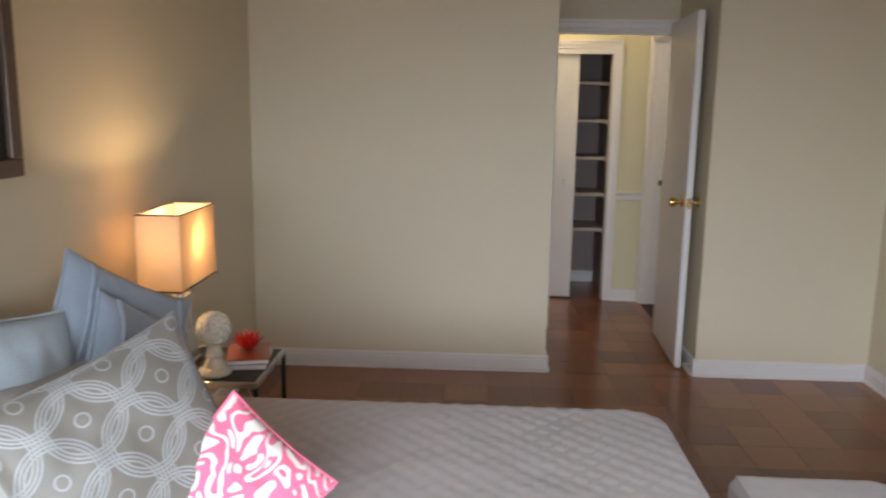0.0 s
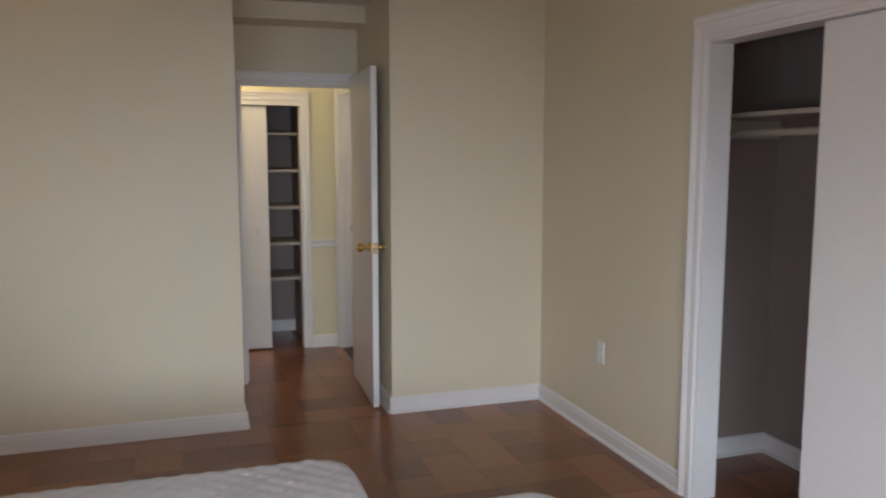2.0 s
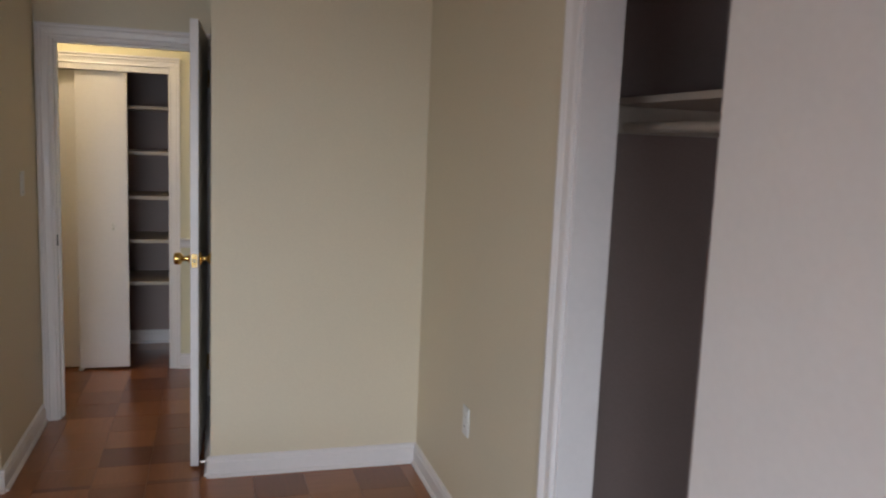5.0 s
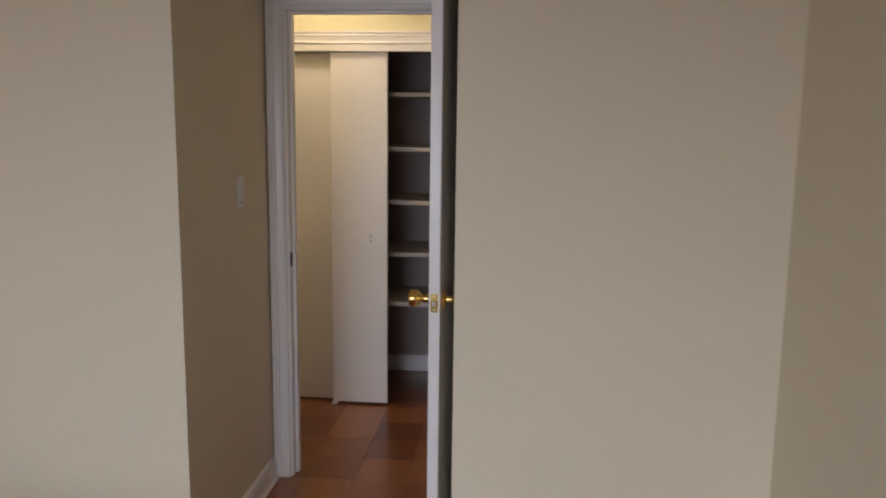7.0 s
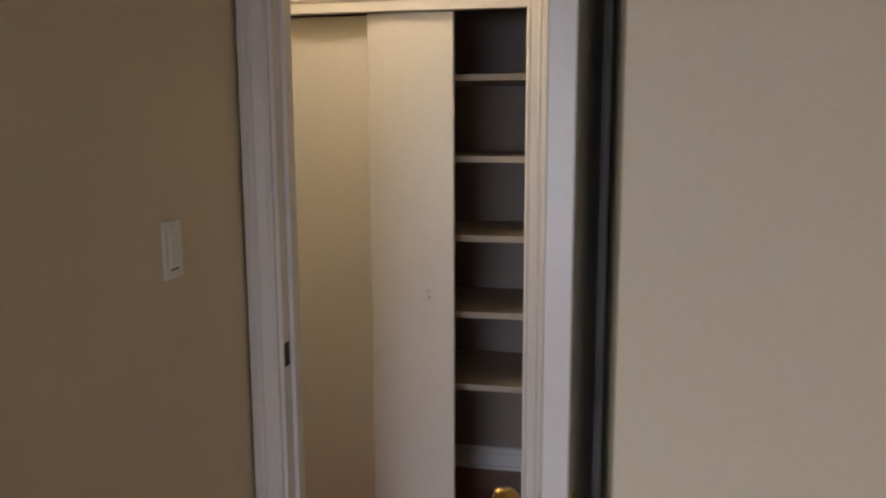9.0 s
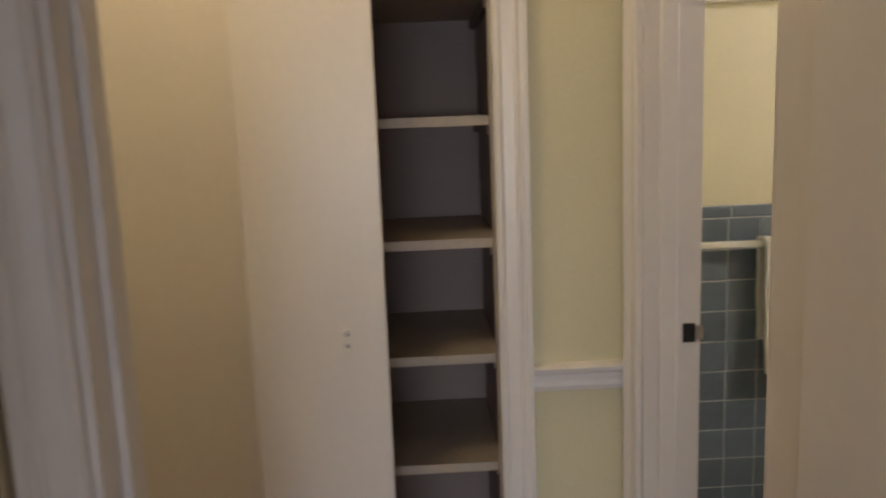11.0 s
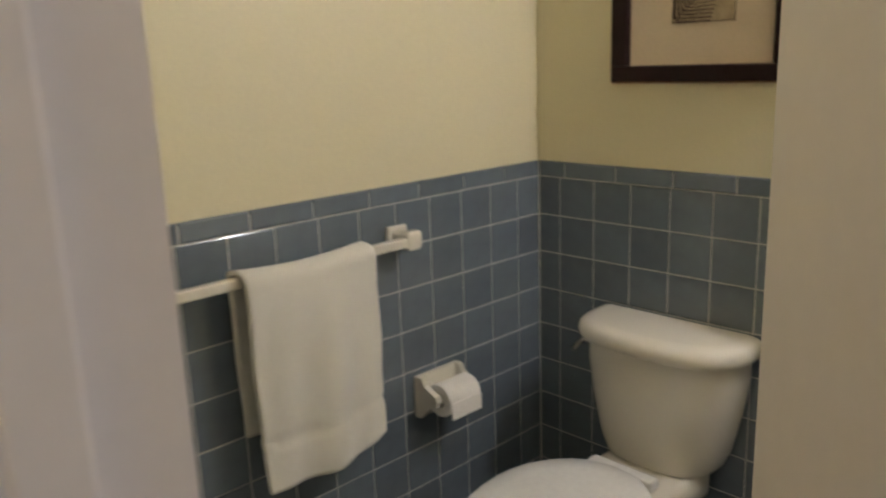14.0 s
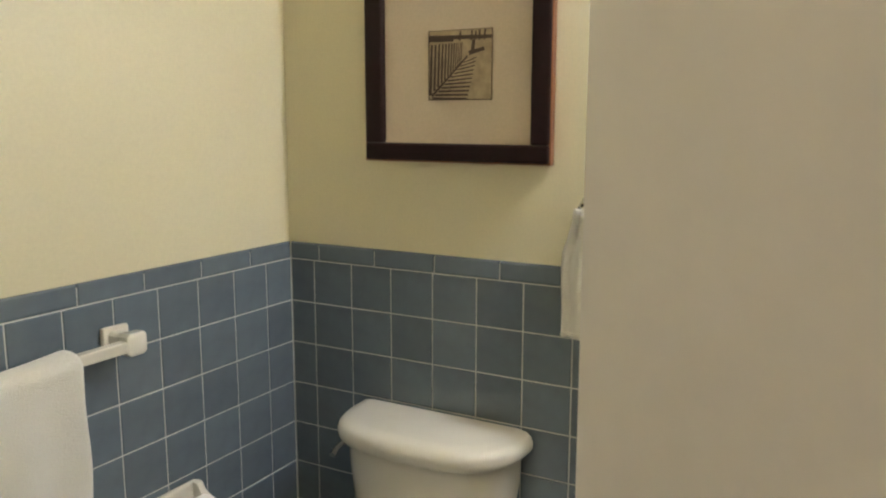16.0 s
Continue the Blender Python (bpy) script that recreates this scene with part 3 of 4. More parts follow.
casing("bath_casing", [((XHALL, BY1 - 0.004, 0), (XHALL, BY1 - 0.004, OZ + 0.06), (0, 1, 0), (-1, 0, 0)),
                       ((XHALL, BY0 + 0.004, 0), (XHALL, BY0 + 0.004, OZ + 0.06), (0, -1, 0), (-1, 0, 0)),
                       ((XHALL - 0.001, BY0 - 0.062, OZ - 0.004), (XHALL - 0.001, BY1 + 0.066, OZ - 0.004), (0, 0, 1), (-1, 0, 0))], "white moulded casing around the bathroom doorway")
bl = thing("bath_lining", (XHALL, BY1, 0), "white bathroom door lining with a black strike hole", "door frame", kind="structure")
part("jamb", box((XHALL + 0.001, BY1 - 0.016, 0), (XBW - 0.001, BY1, OZ)), WHITE, bl)
part("jamb", box((XHALL + 0.001, BY0, 0), (XBW - 0.001, BY0 + 0.012, OZ)), WHITE, bl)
part("head", box((XHALL + 0.001, BY0 + 0.012, OZ - 0.016), (XBW - 0.001, BY1 - 0.016, OZ)), WHITE, bl)
part("door_stop", box((XHALL + 0.03, BY1 - 0.028, 0), (XHALL + 0.066, BY1 - 0.016, OZ - 0.016), 0.003), WHITE, bl)
part("strike_hole", box((XBW - 0.037, BY1 - 0.0175, 0.925), (XBW - 0.012, BY1 - 0.016, 0.965)), DARKHOLE, bl, "black strike hole")
part("strike_lip", box((XBW - 0.012, BY1 - 0.020, 0.93), (XBW + 0.004, BY1 - 0.0165, 0.96), 0.001), STEEL, bl, "bent steel strike lip")
hl = thing("ceiling_light", (1.3, 5.72, CEIL), "warm glass dome light on the hall ceiling", "ceiling light")
part("dome", lathe([(0.13, 0), (0.125, -0.03), (0.10, -0.06), (0.06, -0.078), (0.01, -0.085)], pose(1.3, 5.72, CEIL - 0.012), 24), BULBH, hl, smooth=True)
part("rim", lathe([(0.14, 0), (0.14, -0.012), (0.128, -0.014)], pose(1.3, 5.72, CEIL), 24), WHITE, hl)
ang = math.degrees(math.atan2(0.460, 0.386))
hinged_door("door_2", pose(XBW + 0.002, BY0 + 0.012, 0, 0, 0, ang) @ Matrix.Scale(-1, 4, (0, 1, 0)), 0.600, 1.975, 0.948, "half-open white flush bathroom door with a brass knob")

# ---- bathroom shell ----
structure("wall_bath_north", box((XBW, YT, 0), (XB + 0.1, YT + 0.1, CEIL)), YELLOW, "pale yellow bathroom wall above blue tile")
structure("wall_bath_east", box((XB, YB0 - 0.1, 0), (XB + 0.1, YT, CEIL)), YELLOW, "pale yellow bathroom wall above blue tile")
structure("wall_bath_south", box((XBW, YB0 - 0.1, 0), (XB, YB0, CEIL)), YELLOW, "pale yellow bathroom wall beside the vanity")
structure("floor_bath", box((XBW, YB0, -0.005), (XB, YT, 0.004)), material("grey_floor_tile", (0.25, 0.27, 0.28), 0.3), "small grey bathroom floor tiles")
grout_n = structure("tile_bed_north", box((XBW, YT - 0.006, 0.004), (XB, YT, TILETOP + 0.036)), GROUT, "off-white grout behind the towel wall tiles")
grout_e = structure("tile_bed_east", box((XB - 0.006, YB0, 0.004), (XB, YT - 0.006, TILETOP + 0.036)), GROUT, "off-white grout behind the toilet wall tiles")


# ---- bathroom things ----
def post(x, z, mat=CERAMIC):
    """Ceramic bracket of a towel bar on the towel wall."""
    bm = box((x - 0.030, YT - 0.012 - 0.012, z - 0.030), (x + 0.030, YT - 0.010, z + 0.030), 0.006)
    rings = []
    for s, y in ((0.021, -0.020), (0.016, -0.036), (0.018, -0.050), (0.022, -0.060), (0.022, -0.080), (0.017, -0.085)):
        rings.append([Vector((x + s * a, YT + y, z + 0.002 + s * b)) for a, b in ((-1, -0.7), (-0.7, -1), (0.7, -1), (1, -0.7), (1, 0.7), (0.7, 1), (-0.7, 1), (-1, 0.7))])
    return ring_surface(bm, rings)


bar = thing("towel_bar", (2.9, YT, 0.958), "cream ceramic towel bar on the blue tiled wall", "towel bar")
for x in (2.54, 3.250):
    part("bracket", post(x, 0.958), CERAMIC, bar, smooth=True)
part("bar", box((2.54, YT - 0.079, 0.946), (3.250, YT - 0.057, 0.968), 0.003), CERAMIC, bar)
ub = thing("towel_bar", (2.86, YT, 1.74), "cream towel bar high on the yellow wall", "towel bar")
for x in (2.535, 3.19):
    part("bracket", box((x - 0.022, YT - 0.062, 1.718), (x + 0.022, YT - 0.001, 1.762), 0.008), CERAMIC, ub)
part("bar", box((2.55, YT - 0.052, 1.731), (3.18, YT - 0.036, 1.747), 0.004), CERAMIC, ub)


def cloth(name, th, frame_pts, nu, nv, parent, thick=0.006):
    """A draped sheet from a function (u, v) to a point, given thickness."""
    bm = bmesh.new()
    g = [[bm.verts.new(frame_pts(i / nu, j / nv)) for j in range(nv + 1)] for i in range(nu + 1)]
    for i in range(nu):
        for j in range(nv):
            bm.faces.new((g[i][j], g[i + 1][j], g[i + 1][j + 1], g[i][j + 1]))
    ob = part(name, bm, TOWEL, parent, smooth=True)
    so = ob.modifiers.new("thickness", "SOLIDIFY")
    so.thickness, so.offset = thick, 0.0
    return ob


def bath_towel(u, v):
    """u along the bar, v from the back hem over the bar to the front hem."""
    w0, w1 = 2.800, 3.112
    back, over = 0.34, 0.06
    front = 0.422 + 0.02 * (1 - u)
    s = v * (back + over + front)
    flare = 0.0
    if s < back:
        y, z = YT - 0.036 + 0.004 * math.sin(u * 9), 0.962 - (back - s)
        flare = (back - s)
    elif s < back + over:
        a = (s - back) / over * math.pi
        y, z = YT - 0.068 + 0.032 * math.cos(a), 0.962 + 0.014 * math.sin(a)
    else:
        d = s - back - over
        flare = d
        fold = 0.012 * math.sin(u * 7.5 + 0.6) * min(1, d * 4) + 0.006 * math.sin(u * 17 + d * 6) * min(1, d * 5)
        y, z = YT - 0.102 - 0.012 * d + fold - 0.02 * d * (1 - u), 0.962 - d
        if abs(d - 0.335) < 0.012:
            y += 0.005
    x = w0 + (w1 - w0) * u + flare * (0.022 * u + 0.02 * (1 - u)) + 0.0015 * math.sin(s * 30 + u * 3)
    z -= 0.010 * math.sin(u * 3.1)
    return Vector((x, y, z))


tw = thing("bath_towel", (2.95, YT - 0.07, 0.958), "white terry bath towel folded over the towel bar", "towel")
cloth("towel_cloth", 0, bath_towel, 44, 90, tw, 0.011)

ph = thing("toilet_paper_holder", (3.36, YT, 0.55), "cream ceramic toilet paper holder on blue tile", "paper holder")
part("back_plate", box((3.285, YT - 0.026, 0.488), (3.435, YT - 0.010, 0.600), 0.006), CERAMIC, ph)
for x in (3.287, 3.417):
    bm = bmesh.new()
    prof = [(0, 0.60), (-0.014, 0.598), (-0.024, 0.580), (-0.044, 0.570), (-0.062, 0.562), (-0.068, 0.548), (-0.062, 0.534), (-0.044, 0.526), (-0.028, 0.512), (-0.012, 0.494), (0, 0.49)]
    ring_surface(bm, [[Vector((xx, YT - 0.024 + a, b)) for a, b in prof] for xx in (x, x + 0.016)])
    part("arm", bm, CERAMIC, ph)
rl = thing("toilet_paper_roll", (3.36, YT - 0.075, 0.545), "partly used white toilet paper roll in its holder", "toilet paper")
part("paper", lathe([(0.018, 0), (0.040, 0.0), (0.042, 0.003), (0.042, 0.103), (0.040, 0.106), (0.018, 0.106), (0.018, 0)], pose(3.308, YT - 0.078, 0.545, 0, 90, 0), 30, False, False), PAPER, rl, smooth=True)
part("paper_end", box((3.309, YT - 0.1225, 0.505), (3.412, YT - 0.1205, 0.548)), PAPER, rl)
part("spindle", lathe([(0.011, 0), (0.011, 0.132)], pose(3.295, YT - 0.078, 0.545, 0, 90, 0), 14), PLASTIC, rl)

YC = 6.645


def dee(xb, xf, half, z, n=18, squash=3.0):
    """A tank outline: straight against the wall, bowed in front."""
    pts = []
    for i in range(n + 1):
        a = -math.pi / 2 + math.pi * i / n
        c, s = math.cos(a), math.sin(a)
        px = xb - (xb - xf) * (abs(c) ** (2 / squash))
        pts.append(Vector((px, YC + half * math.copysign(abs(s) ** (2 / squash), s), z)))
    return pts


toilet = thing("toilet", (3.4, YC, 0.004), "cream porcelain two-piece toilet with closed white lid", "toilet")
tank = part("tank", ring_surface(bmesh.new(), [dee(3.768, 3.612 + d, h, z) for d, h, z in ((0.035, 0.126, 0.365), (0.02, 0.145, 0.372), (0.012, 0.166, 0.42), (0.004, 0.188, 0.52), (0.0, 0.200, 0.60), (0.0, 0.204, 0.668))]), PORCELAIN, toilet, smooth=True)
part("tank_lid", ring_surface(bmesh.new(), [dee(3.776, 3.585 + d, 0.226 - d, z) for d, z in ((0.02, 0.664), (0.006, 0.668), (0.0, 0.678), (0.0, 0.692), (0.005, 0.704), (0.016, 0.712), (0.04, 0.716))]), PORCELAIN, toilet, smooth=True)
lev = part("flush_lever", tube([(3.668, YC + 0.172, 0.645), (3.664, YC + 0.198, 0.645), (3.640, YC + 0.200, 0.640), (3.620, YC + 0.195, 0.632)], 0.007), CHROME, tank, "chrome flush lever", True)


def oval(cx, rx, ry, z, n=32):
    return [Vector((cx - rx * math.cos(a) * (1.0 if math.cos(a) > 0 else 0.78), YC + ry * math.sin(a), z)) for a in [k * math.tau / n for k in range(n)]]


part("bowl", ring_surface(bmesh.new(), [oval(cx, rx, ry, z) for cx, rx, ry, z in ((3.38, 0.22, 0.11, 0.004), (3.38, 0.20, 0.10, 0.06), (3.37, 0.19, 0.10, 0.16), (3.34, 0.22, 0.14, 0.26), (3.32, 0.265, 0.18, 0.35), (3.32, 0.275, 0.185, 0.375))]), PORCELAIN, toilet, smooth=True)
part("tank_deck", box((3.50, YC - 0.12, 0.28), (3.77, YC + 0.12, 0.368), 0.02, 3), PORCELAIN, toilet, smooth=True)
seat = part("seat", ring_surface(bmesh.new(), [oval(3.315, rx, ry, z) for rx, ry, z in ((0.272, 0.182, 0.377), (0.280, 0.188, 0.381), (0.280, 0.188, 0.392), (0.274, 0.183, 0.396))]), SEATW, toilet, smooth=True)
part("seat_lid", ring_surface(bmesh.new(), [oval(3.315, rx, ry, z) for rx, ry, z in ((0.272, 0.180, 0.397), (0.279, 0.186, 0.400), (0.279, 0.186, 0.409), (0.268, 0.176, 0.415), (0.2, 0.13, 0.419))]), SEATW, seat, "closed white plastic toilet lid", True)
part("seat_hinge", box((3.53, YC - 0.09, 0.372), (3.57, YC + 0.09, 0.402), 0.008), SEATW, toilet)

pic = thing("framed_picture", (XB, 6.617, 1.29), "sepia beach fence print in a dark frame", "picture")
F0, F1, FZ0, FZ1 = 6.395, 6.839, 1.290, 1.745
for nm, a, b in (("frame_rail", (F0, FZ0), (F1, FZ0 + 0.038)), ("frame_rail", (F0, FZ1 - 0.038), (F1, FZ1)), ("frame_stile", (F0, FZ0 + 0.0375), (F0 + 0.042, FZ1 - 0.0375)), ("frame_stile", (F1 - 0.046, FZ0 + 0.0375), (F1, FZ1 - 0.0375))):
    fr = part(nm, box((XB - 0.028, a[0], a[1]), (XB - 0.002, b[0], b[1]), 0.005), FRAMED, pic)
for a, b in (((F0 - 0.003, FZ0 - 0.003), (F1 + 0.003, FZ0 + 0.006)), ((F0 - 0.003, FZ0), (F0 + 0.005, FZ1)), ((F1 - 0.005, FZ0), (F1 + 0.003, FZ1))):
    part("copper_edge", box((XB - 0.022, a[0], a[1]), (XB - 0.003, b[0], b[1]), 0.002), COPPER, pic, "copper toned outer edge")
part("mat_board", box((XB - 0.012, F0 + 0.03, FZ0 + 0.03), (XB - 0.006, F1 - 0.03, FZ1 - 0.03)), MAT, pic)
A0, A1, AZ0, AZ1 = 6.529, 6.680, 1.421, 1.566
art = part("print", box((XB - 0.0135, A0, AZ0), (XB - 0.0118, A1, AZ1)), SEPIA, pic, "sepia print of a dune fence and its shadow")
part("print_border", boxes(((XB - 0.0142, A0 - 0.001, AZ0 - 0.001), (XB - 0.0137, A1 + 0.001, AZ0 + 0.0012)), ((XB - 0.0142, A0 - 0.001, AZ0), (XB - 0.0137, A0 + 0.0012, AZ1)), ((XB - 0.0142, A1 - 0.0012, AZ0), (XB - 0.0137, A1 + 0.001, AZ1)), ((XB - 0.0142, A0, AZ1 - 0.0012), (XB - 0.0137, A1, AZ1))), INK, pic)


def stroke(bm, u0, v0, u1, v1, w):
    """A flat ink stroke on the print; u runs from the print's left, v up, both 0 to 1."""
    def at(u, v):
        return Vector((XB - 0.0145, A1 - (A1 - A0) * u, AZ0 + (AZ1 - AZ0) * v))
    a, b = at(u0, v0), at(u1, v1)
    dd = (b - a).normalized()
    s = Vector((0, -dd.z, dd.y)) * w * 0.0005
    bm.faces.new([bm.verts.new(q) for q in (a - s, b - s * 0.8, b + s * 0.8, a + s)])


bm = bmesh.new()
for k in range(13):
    u = 0.03 + 0.50 * (1 - (1 - k / 13) ** 1.7)
    w = 6 * (1 - k / 15)
    stroke(bm, u, 0.04 + u * 0.95, u + 0.02, 0.80 + 0.03 * u, w)
for k in range(11):
    q = k / 11
    stroke(bm, 0.06 + 0.55 * q, 0.02 + 0.56 * q, 0.62 + 0.16 * q, 0.06 + 0.60 * q - 0.05 * (1 - q), 5 * (1 - 0.6 * q))
stroke(bm, 0.05, 0.05, 0.62, 0.62, 5)
stroke(bm, 0.01, 0.90, 0.99, 0.88, 9)
stroke(bm, 0.01, 0.86, 0.4, 0.85, 6)
for u, h in ((0.68, 0.98), (0.74, 0.97), (0.80, 0.99), (0.88, 0.98), (0.50, 0.97)):
    stroke(bm, u, 0.84, u + 0.01, h, 5)
stroke(bm, 0.64, 0.66, 0.88, 0.72, 9)
stroke(bm, 0.70, 0.70, 0.72, 0.85, 9)
part("print_drawing", bm, INK, pic)

ring = thing("towel_ring", (XB, 6.258, 1.242), "white square towel ring mount with clear ring", "towel ring")
part("mount", box((XB - 0.045, 6.234, 1.218), (XB - 0.001, 6.282, 1.266), 0.008, 3), CERAMIC, ring, smooth=True)
part("ring", tube([(XB - 0.03, 6.258 + 0.075 * math.cos(a), 1.175 + 0.072 * math.sin(a)) for a in [k * math.tau / 32 for k in range(33)]], 0.005, 8), GLASS, ring, "clear plastic ring", True)


def hand_towel(u, v):
    w = 0.055 + 0.022 * min(1, v * 3)
    y = 6.274 + (0.5 - u) * 2 * w
    pleat = math.sin(u * 19) * 0.011 * (1 - 0.55 * v) + math.sin(u * 7 + 1) * 0.007
    z = 1.196 - v * 0.252 + 0.008 * math.sin(u * 19 + 1) * (1 - v)
    return Vector((XB - 0.052 + pleat + 0.012 * (1 - v) * math.sin(v * 9), y, z))


def hand_towel_back(u, v):
    q = hand_towel(u, v)
    return Vector((XB - 0.020 + 0.3 * (q.x - XB + 0.052), q.y, q.z + 0.012 * v))


ht = thing("hand_towel", (XB - 0.04, 6.285, 1.06), "white terry hand towel hanging from the towel ring", "towel")
cloth("front_fold", 0, hand_towel, 40, 24, ht, 0.009)
cloth("back_fold", 0, hand_towel_back, 30, 14, ht, 0.007)
part("hem", box((XB - 0.062, 6.199, 0.950), (XB - 0.040, 6.349, 0.954), 0.001), TOWEL, ht)

d, p = wall_plate((XB, 6.12, 1.29), WEST, 0.120, 0.121, "light_switch", "white two-gang plate with toggle switch and outlet", "switch")
p("insert", box((-0.015 + 0.0, -0.036, 0.006), (0.017, 0.030, 0.009), 0.0015), PLASTIC)
p("toggle", box((-0.010, 0.010, 0.008), (0.012, 0.019, 0.014), 0.002), PLASTIC)
p("toggle_recess", box((-0.012, 0.008, 0.0085), (0.014, 0.021, 0.0094)), STEEL)
p("outlet_slots", boxes(((-0.006, -0.016, 0.0085), (-0.0045, -0.006, 0.0096)), ((0.0055, -0.016, 0.0085), (0.007, -0.006, 0.0096)), ((-0.0015, -0.026, 0.0085), (0.0025, -0.021, 0.0096))), DARKHOLE)
for z in (-0.049, 0.045):
    p("screw", lathe([(0.003, 0.0065), (0.003, 0.0078)], Matrix.Translation((0.0, z, 0)), 10), STEEL)

van = thing("vanity", (3.55, 5.78, 0.004), "white bathroom vanity with a rounded basin top", "vanity")
part("cabinet", box((3.36, 5.42, 0.004), (XB - 0.014, 6.03, 0.74), 0.006), WHITE, van)
part("basin_top", box((3.32, 5.38, 0.74), (XB - 0.014, 6.07, 0.785), 0.018, 3), PORCELAIN, van)
part("backsplash", box((XB - 0.04, 5.38, 0.785), (XB - 0.014, 6.07, 0.84), 0.008), PORCELAIN, van)
vase = thing("flower_vase", (3.56, 6.03, 0.785), "small clear glass vase on the vanity", "vase")
part("vase_body", lathe([(0.018, 0.0), (0.024, 0.03), (0.020, 0.07), (0.013, 0.10), (0.016, 0.125)], pose(3.56, 6.03, 0.786), 20), GLASS, vase, smooth=True)
fl = thing("orange_flower", (3.56, 6.03, 0.79), "orange gerbera flower in the glass vase", "flower")
part("stem", tube([(3.56, 6.03, 0.80), (3.56, 6.035, 0.90), (3.562, 6.045, 0.965)], 0.003, 6), GREEN, fl)
bm = bmesh.new()
rng = random.Random(4)
for k in range(60):
    a, el = rng.uniform(0, math.tau), rng.uniform(-0.5, 1.2)
    dr = Vector((math.cos(a) * math.cos(el), math.sin(a) * math.cos(el), math.sin(el)))
    s = dr.orthogonal().normalized() * 0.004
    c = Vector((3.562, 6.045, 0.975))
    bm.faces.new([bm.verts.new(q) for q in (c, c + dr * 0.022 + s, c + dr * rng.uniform(0.034, 0.046), c + dr * 0.022 - s)])
part("petals", bm, ORANGE, fl, "ragged orange petals")
vl = thing("vanity_light", (XB, 5.72, 1.98), "three-globe warm vanity light on the bathroom wall", "wall light")
part("back_bar", box((XB - 0.03, 5.45, 1.94), (XB - 0.001, 5.99, 2.02), 0.005), CHROME, vl)
for y in (5.66, 5.77, 5.88):
    part("globe", lathe([(0.04 * math.sin(a) + 0.001, -0.04 * math.cos(a)) for a in [k * math.pi / 12 for k in range(13)]], pose(XB - 0.085, y, 1.98), 20), BULBW, vl, "glowing round globe bulb", True)


# ---- bed, bench and nightstand ----
BX0, BX1, BY_0, BY_1, BZ = XL + 0.03, 1.452, 0.90, 2.44, 0.56


def quilted(x0, x1, y0, y1, top, bottom, r, corner, mat, parent, name, pitch=0.075, depth=0.0065, cell=0.0125):
    """A quilt: rounded plan corners and top edges, diamond stitching pressed in."""
    bm = bmesh.new()
    rings = []

    def outline(inset, z):
        pts = []
        for cx, cy, a0 in ((x1 - corner, y1 - corner, 0), (x0 + 0.02, y1 - 0.02, 90), (x0 + 0.02, y0 + 0.02, 180), (x1 - corner, y0 + corner, 270)):
            rr = corner if cx > (x0 + x1) / 2 else 0.02
            for k in range(9):
                a = radians(a0 + 90 * k / 8)
                q = max(rr - inset, 0.001)
                pts.append(Vector((cx + q * math.cos(a), cy + q * math.sin(a), z)))
        return pts
    for inset, z in ((-0.01, bottom), (0.0, top - 0.20), (0.0, top - r)):
        rings.append(outline(inset, z))
    for k in range(1, 5):
        a = radians(90 * k / 4)
        rings.append(outline(r * (1 - math.cos(a)), top - r + r * math.sin(a) - 0.006))
    ring_surface(bm, rings, cap0=False, cap1=True)
    part(name + "_sides", bm, mat, parent, smooth=True)
    bm = bmesh.new()
    nx, ny = int((x1 - x0 - 0.02) / cell), int((y1 - y0 - 0.04) / cell)
    g = {}
    for i in range(nx + 1):
        for j in range(ny + 1):
            x, y = x0 + 0.01 + (x1 - x0 - 0.02) * i / nx, y0 + 0.02 + (y1 - y0 - 0.04) * j / ny
            ex, ey = x1 - x, min(y - y0, y1 - y)
            dx, dy = corner - ex, corner - ey
            edge = corner - math.hypot(dx, dy) if dx > 0 and dy > 0 else min(ex, ey)
            if edge < 0.012:
                continue
            drop = r - math.sqrt(max(0.0, r * r - (r - edge) ** 2)) if edge < r else 0
            p1, p2 = ((x + y) / pitch) % 1, ((x - y) / pitch) % 1
            seam = min(p1, 1 - p1, p2, 1 - p2)
            puff = depth * min(1, seam * 4) ** 0.6
            wave = 0.010 * noise.noise(Vector((x * 2.1, y * 2.1, 1.3))) + 0.004 * noise.noise(Vector((x * 9, y * 9, 4)))
            g[i, j] = bm.verts.new((x, y, top - depth - drop + puff + wave * min(1, edge * 8)))
    for i in range(nx):
        for j in range(ny):
            q = [g.get(k) for k in ((i, j), (i + 1, j), (i + 1, j + 1), (i, j + 1))]
            if None not in q:
                bm.faces.new(q)
    return part(name, bm, mat, parent, smooth=True)


bed = thing("bed", ((BX0 + BX1) / 2, (BY_0 + BY_1) / 2, 0), "bed made up with a taupe diamond-quilted coverlet", "bed")
part("mattress", box((BX0, BY_0 + 0.05, 0.26), (BX1 - 0.06, BY_1 - 0.05, BZ - 0.03), 0.05, 3), MATTRESS, bed)
part("bed_base", box((BX0, BY_0 + 0.06, 0.10), (BX1 - 0.07, BY_1 - 0.06, 0.255), 0.01), TAUPE, bed)
for x in (BX0 + 0.1, BX1 - 0.2):
    for y in (BY_0 + 0.14, BY_1 - 0.14):
        part("leg", lathe([(0.022, 0), (0.026, 0.1)], pose(x, y, 0), 12), BLACKM, bed)
quilted(BX0 + 0.12, BX1, BY_0, BY_1, BZ, 0.12, 0.05, 0.14, QUILT, bed, "coverlet")

